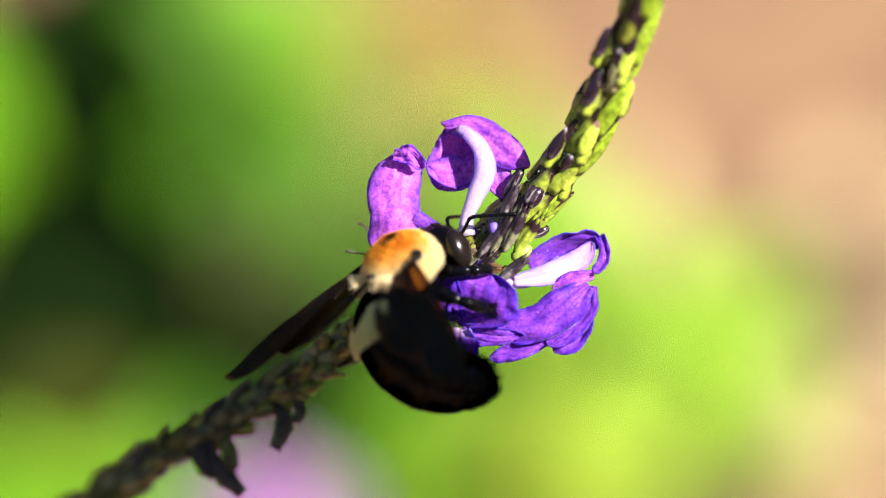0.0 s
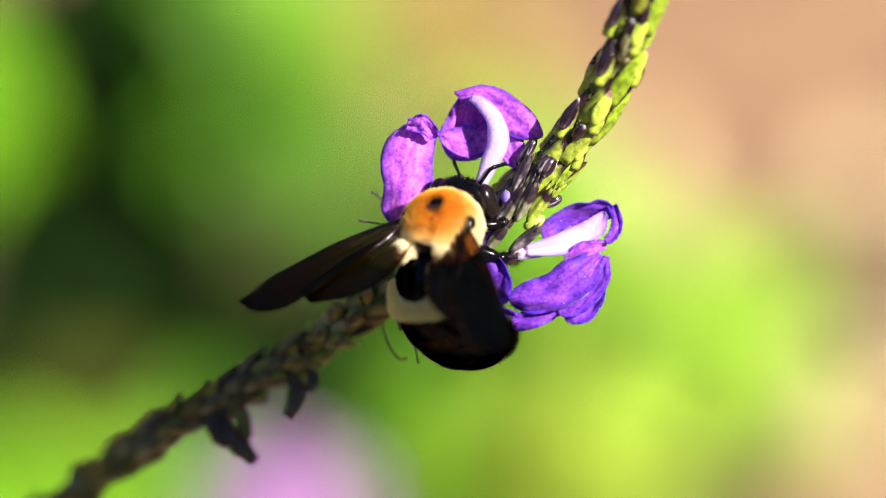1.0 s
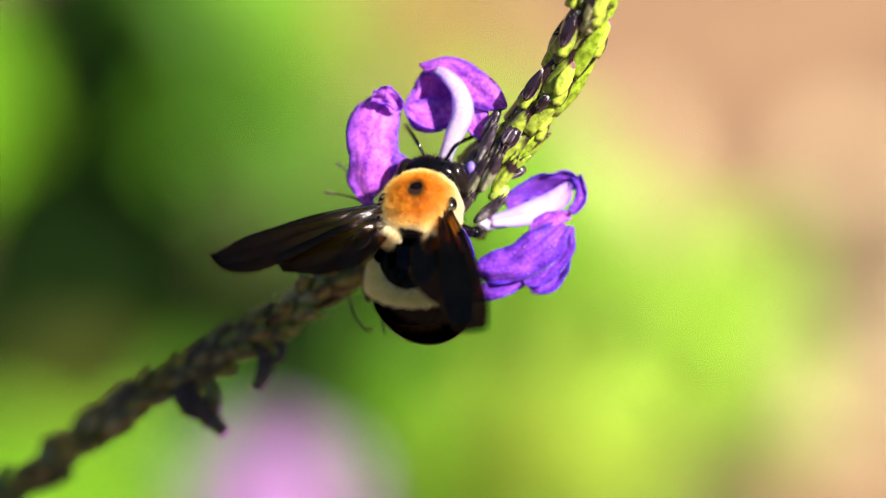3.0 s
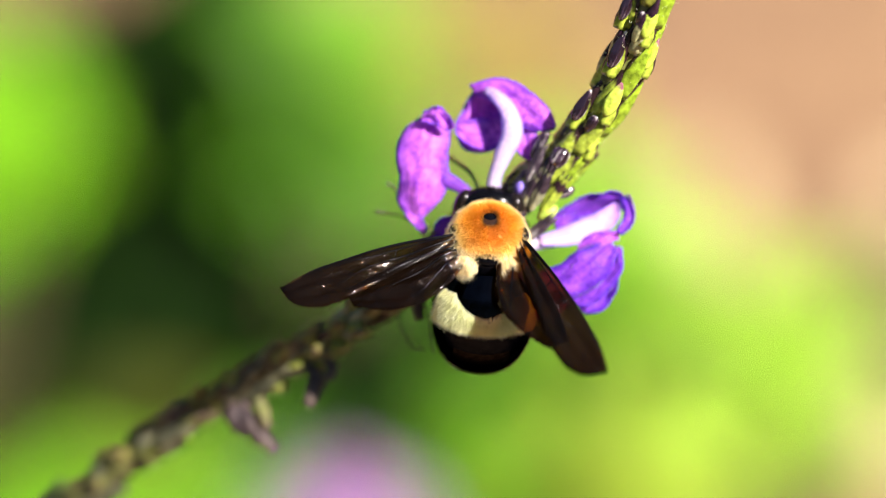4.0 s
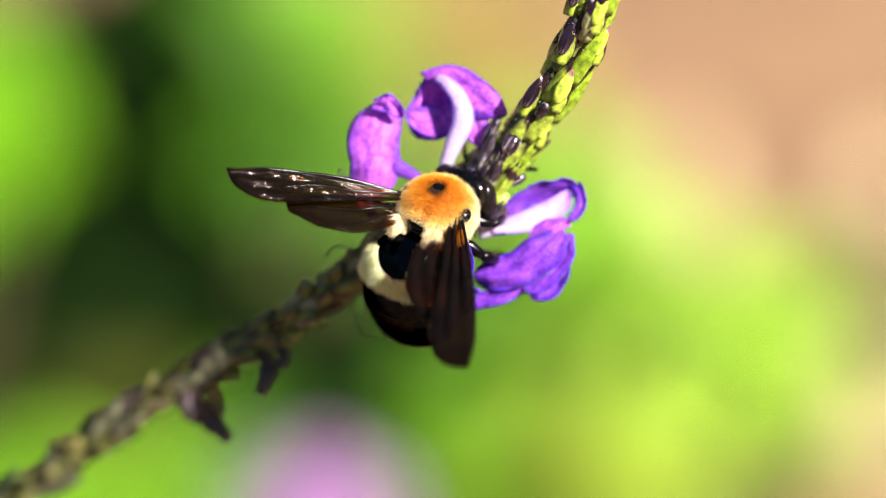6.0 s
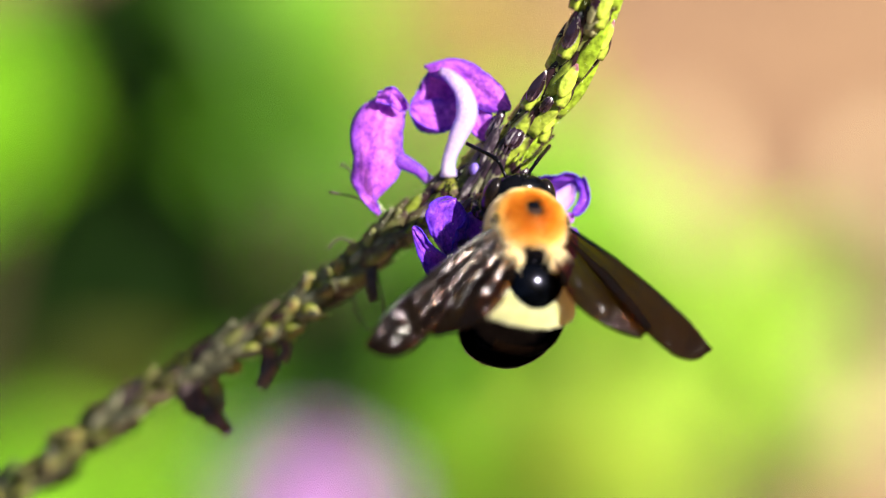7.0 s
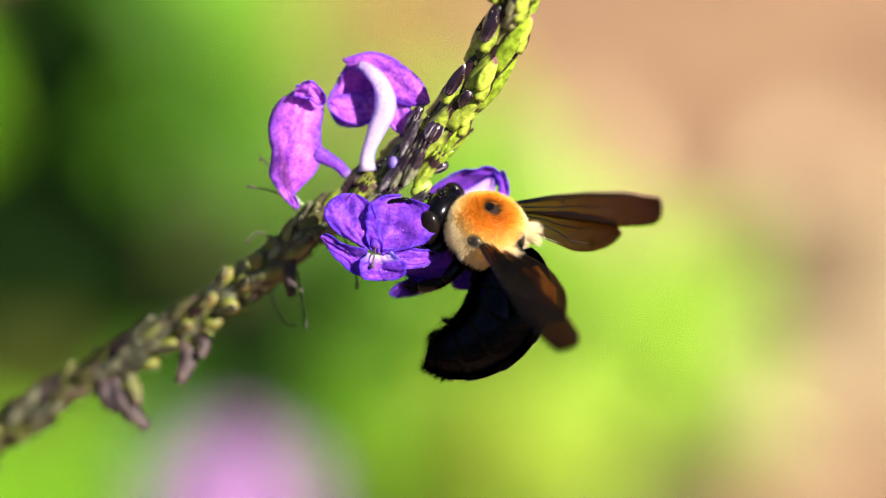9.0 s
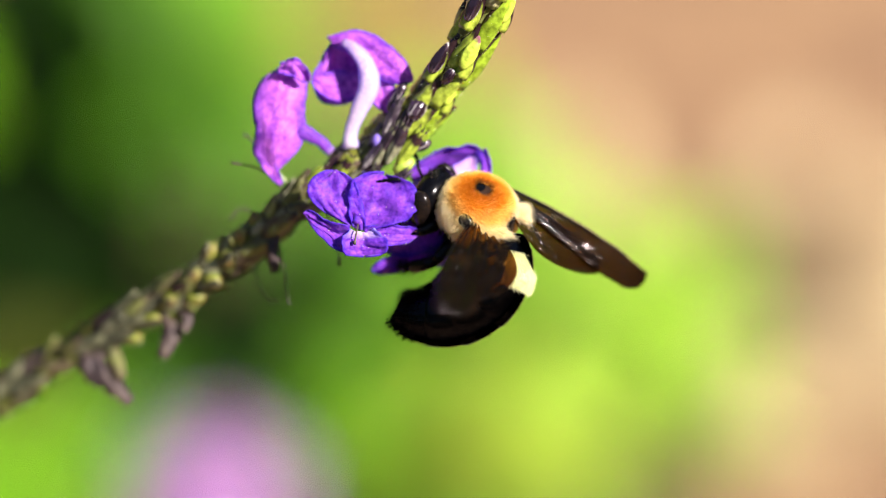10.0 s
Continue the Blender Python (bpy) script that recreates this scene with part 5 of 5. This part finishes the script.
def hedge():
    """Unseen hedge added to close the garden and darken reflections; leafy, uneven face."""
    rng = random.Random(21)
    verts, faces = [], []
    for _ in range(9000):
        a = rng.uniform(0, 2 * math.pi)
        r = 3400 + 500 * rng.random() + 250 * noise.noise(Vector((math.cos(a) * 3, math.sin(a) * 3, 0)))
        z = 2300 * rng.random() ** 0.8
        p = Vector((r * math.cos(a), 600 + r * math.sin(a), z))
        n = (Vector((-math.cos(a), -math.sin(a), 0.5)) + random_way(rng) * 0.8).normalized()
        x = n.orthogonal().normalized()
        y = n.cross(x)
        x, y = x * rng.uniform(45, 75), y * rng.uniform(90, 150)
        o = len(verts)
        verts += [p - y, p - x * 0.9 - y * 0.2 + n * 12, p + y, p + x * 0.9 - y * 0.2 + n * 12]
        faces += [(o, o + 3, o + 2), (o, o + 2, o + 1)]
    ob = new("hedge", mesh_of("hedge", verts, faces, HEDGE, {"rib": [0.5] * len(verts)}))
    tagged(ob, "tall unseen hedge added round the bed for dark reflections", "hedge", "", "stuff")


hedge()

# unseen sprig hung over the spike, added to shade it from the sun
SUN_WAY = Vector((0.63, 0.33, 0.70)).normalized()
SIDE = (Vector((1, 0, 0)) - SUN_WAY.x * SUN_WAY).normalized()
RISE = SUN_WAY.cross(SIDE)


def overhang_pose(d):
    """The leaves lie square to the sunlight, 170 mm up the light, their edges just over the bee; d moves them aside."""
    c = SUN_WAY * 170 + RISE * (-5.2 + d) + SIDE * -2
    m = Matrix((SIDE, RISE, SUN_WAY)).transposed().to_4x4()
    m.translation = c * MM
    return SPIKE @ m @ pose(0, 0, 0, 0, 0, -14 + d * 0.15)


def overhanging_leaf():
    """A sprig of two leaves; y = 0 is the first one's upper edge."""
    ob = tagged(new("overhanging_sprig"), "unseen sprig of two broad green leaves added to shade the spike", "leaf")

    def blade(x0, x1, top, half_most, lift):
        def fn(s, t):
            half = half_most * math.sin(math.pi * min(1, 0.06 + 0.9 * s)) ** 0.4
            return (x0 + (x1 - x0) * s, top - half_most + half * t, lift + 2.5 * math.sin(3 * s) + 2 * t * t)
        v, f, a, c = sheet(fn, 26, 8, 0.4)
        part("leaf", mesh_of("leaf", v, f, LEAF_THICK, {"along": a, "rib": [abs(x) for x in c]}), ob)
    blade(-40, 70, 0.0, 26, 0)
    blade(-3.0, -80, 3.4, 15, 9)
    # its stalk bends down to the bed beside the spike
    back_way = overhang_pose(0).inverted()
    low = [back_way @ Vector(p) / MM for p in ((0.34, 0.02, 0.50), (0.40, 0.06, 0.20), (0.42, 0.08, -0.08))]
    v, f, a = tube(spline([(66, -26, 1), (90, -30, 6), (140, -44, 14), *low], 30), [1.2 + 0.06 * i for i in range(31)], 8)
    part("stalk", mesh_of("stalk", v, f, TWIG), ob)
    v, f, a = tube(spline([(-10, -11, 9), (30, -20, 8), (70, -28, 5), (90, -30, 6)], 10), [1.0] * 11, 8)
    part("stalk", mesh_of("stalk", v, f, TWIG), ob)
    return ob


overhang = overhanging_leaf()


# ---- what moves ----
def bee_pose(u, v, w, forward, back):
    f = Vector(forward).normalized()
    d = Vector(back)
    d = (d - d.dot(f) * f).normalized()
    m = Matrix((f.cross(d), f, d)).transposed().to_4x4()
    m.translation = Vector((u, v, w)) * MM
    return m


# seconds; thorax; forward way; way of the back; left and right wing's way; the abdomen's bend and twist in degrees
BEE = [
    (0.0, (-3.4, 1.8, 6.2), (0.60, 0.66, -0.40), (-0.80, 0.32, 0.50), (-0.78, -0.60, 0.10), (0.30, -0.55, 0.78), 39, -25),
    (0.5, (-3.4, 2.0, 6.2), (0.58, 0.68, -0.40), (-0.80, 0.32, 0.50), (-0.74, -0.66, 0.10), (0.30, -0.55, 0.78), 39, -25),
    (1.0, (-0.7, 2.8, 6.2), (0.35, 0.80, -0.45), (-0.38, 0.38, 0.83), (-0.90, -0.42, 0.20), (0.22, -0.58, 0.78), 37, -15),
    (1.5, (0.9, 1.2, 6.2), (0.22, 0.84, -0.45), (-0.24, 0.42, 0.86), (-0.98, -0.20, 0.25), (0.28, -0.52, 0.80), 37, -10),
    (2.0, (0.5, 1.8, 6.2), (0.22, 0.84, -0.45), (-0.26, 0.42, 0.86), (-0.98, -0.18, 0.25), (0.24, -0.50, 0.83), 37, -10),
    (3.5, (1.2, 1.0, 6.2), (0.14, 0.86, -0.45), (-0.10, 0.45, 0.88), (-0.94, -0.32, 0.38), (0.29, -0.66, 0.70), 40, 0),
    (4.0, (2.8, 0.3, 6.2), (0.05, 0.86, -0.48), (0.04, 0.48, 0.86), (-0.95, -0.26, 0.24), (0.46, -0.68, 0.58), 39, 0),
    (4.5, (2.5, 0.7, 6.2), (0.06, 0.86, -0.48), (0.02, 0.48, 0.86), (-0.96, -0.26, 0.24), (0.46, -0.68, 0.58), 42, 0),
    (5.0, (1.2, 0.8, 6.2), (0.15, 0.86, -0.45), (-0.12, 0.45, 0.87), (-0.96, -0.24, 0.40), (0.22, -0.72, 0.64), 42, 0),
    (5.5, (3.2, 0.6, 6.2), (0.03, 0.86, -0.48), (0.04, 0.48, 0.86), (-0.96, -0.19, 0.24), (0.46, -0.68, 0.58), 46, 0),
    (6.0, (2.5, 2.0, 6.2), (0.54, 0.70, -0.45), (-0.25, 0.42, 0.87), (-0.96, 0.16, 0.32), (0.06, -0.76, 0.64), 40, 0),
    (6.2, (3.4, 0.6, 6.2), (0.10, 0.86, -0.46), (0.00, 0.46, 0.87), (-0.97, -0.22, 0.30), (0.36, -0.82, 0.40), 42, 0),
    (6.5, (5.6, 1.6, 12.5), (0.06, 0.86, -0.46), (0.06, 0.46, 0.87), (-0.95, -0.30, 0.1), (0.60, -0.74, 0.30), 37, 0),
    (6.8, (9.4, 0.8, 15.5), (-0.02, 0.86, -0.46), (0.14, 0.44, 0.87), (-0.86, -0.48, 0.2), (0.74, -0.66, 0.15), 35, 5),
    (7.1, (12.6, -1.2, 10.0), (-0.10, 0.86, -0.45), (0.22, 0.42, 0.86), (-0.66, -0.64, 0.4), (0.80, -0.60, 0.05), 36, 8),
    (7.3, (14.1, -2.4, 6.5), (-0.14, 0.86, -0.45), (0.26, 0.40, 0.86), (-0.55, -0.70, 0.45), (0.83, -0.55, 0.0), 36, 10),
    (7.5, (17.2, -4.8, 6.0), (-0.45, 0.75, -0.40), (0.72, 0.25, 0.62), (-0.36, -0.46, 0.81), (0.75, -0.65, -0.1), 52, 25),
    (7.8, (17.0, -3.2, 6.0), (-0.50, 0.72, -0.36), (0.70, 0.32, 0.60), (-0.22, -0.46, 0.86), (0.80, -0.58, -0.2), 48, 26),
    (8.0, (17.0, -1.2, 6.0), (-0.72, 0.56, -0.20), (0.68, 0.74, -0.05), (0.46, -0.42, 0.78), (0.88, -0.42, -0.40), 36, -8),
    (8.5, (18.3, -1.4, 6.0), (-0.50, 0.78, -0.20), (0.80, 0.55, 0.0), (0.44, -0.46, 0.77), (0.80, -0.55, -0.40), 27, -6),
    (9.0, (16.4, -1.2, 4.9), (-0.80, 0.58, -0.08), (0.38, 0.55, 0.74), (0.33, -0.54, 0.77), (0.84, 0.06, -0.58), 40, 46),
    (9.5, (16.3, -1.1, 4.9), (-0.80, 0.58, -0.08), (0.38, 0.55, 0.74), (0.10, -0.68, 0.72), (0.88, -0.10, -0.55), 40, 46),
    (10.0, (17.4, -1.5, 4.9), (-0.80, 0.58, -0.08), (0.42, 0.52, 0.74), (-0.25, -0.42, 0.87), (0.84, -0.46, -0.35), 54, 46)]


def wing_pose(m, sx, hind, way):
    """The wing's pose in the bee's space, its span along a way given in the spike's space."""
    span = (m.to_3x3().inverted() @ Vector(way)).normalized()
    if hind:
        span = (span + Vector((-0.1 * sx, -0.06 * abs(span.x), -0.05))).normalized()
    x = span * sx
    z = Vector((0, 0, 1)) + Vector((0, 0.15, 0))
    z = (z - z.dot(x) * x).normalized()
    r = Matrix((x, z.cross(x), z)).transposed().to_4x4()
    r.translation = Vector((sx * 3.7, -0.2 - 1.5 * hind, 2.0 - 0.25 * hind)) * MM
    return r


# seconds; the bent flower's way out
PULLED = [
    (0.0, (-0.36, -0.84, 0.30), (-0.2, 0.3, 0.9)),
    (0.6, (-0.36, -0.84, 0.30), (-0.2, 0.3, 0.9)),
    (1.1, (-0.58, -0.80, -0.12), (-0.3, 0.1, 0.9)),
    (6.3, (-0.58, -0.80, -0.12), (-0.3, 0.1, 0.9)),
    (6.6, (-0.45, -0.80, 0.25), (-0.3, 0.3, 0.9)),
    (6.9, (-0.20, -0.80, 0.50), (0.4, 0.3, 0.8)),
    (7.5, (-0.15, -0.80, 0.50), (0.8, 0.25, 0.5)),
    (8.0, (-0.20, -0.78, 0.55), (0.45, 0.3, 0.8)),
    (8.5, (-0.18, -0.77, 0.60), (0.15, 0.3, 0.95)),
    (9.0, *PULL_REST),
    (10.0, *PULL_REST)]

# seconds; how far the overhanging leaf has swung aside
LEAF_SWAY = [(0.0, -0.8), (0.6, -0.6), (1.0, 0.4), (2.0, 0.8), (3.3, 0.2), (3.5, -2.6), (3.9, -31.0), (4.6, -34.0), (6.0, -31.0), (8.0, -34.0), (10.0, -32.0)]


def motions():
    walk(bee, [(t, SPIKE @ bee_pose(*p, f, d)) for t, p, f, d, *_ in BEE])
    for ob, sx, hind in wings:
        walk(ob, [(t, wing_pose(bee_pose(*p, f, d), sx, hind, left if sx < 0 else right)) for t, p, f, d, left, right, *_ in BEE])
    walk(belly, [(t, shift(0, -3.3, -0.5) @ pose(0, 0, 0, b, c, 0)) for t, *_, b, c in BEE])
    walk(front_flower, [(t, turned(PULL_BASE, way, up)) for t, way, up in PULLED])
    walk(overhang, [(t, overhang_pose(d)) for t, d in LEAF_SWAY])


motions()
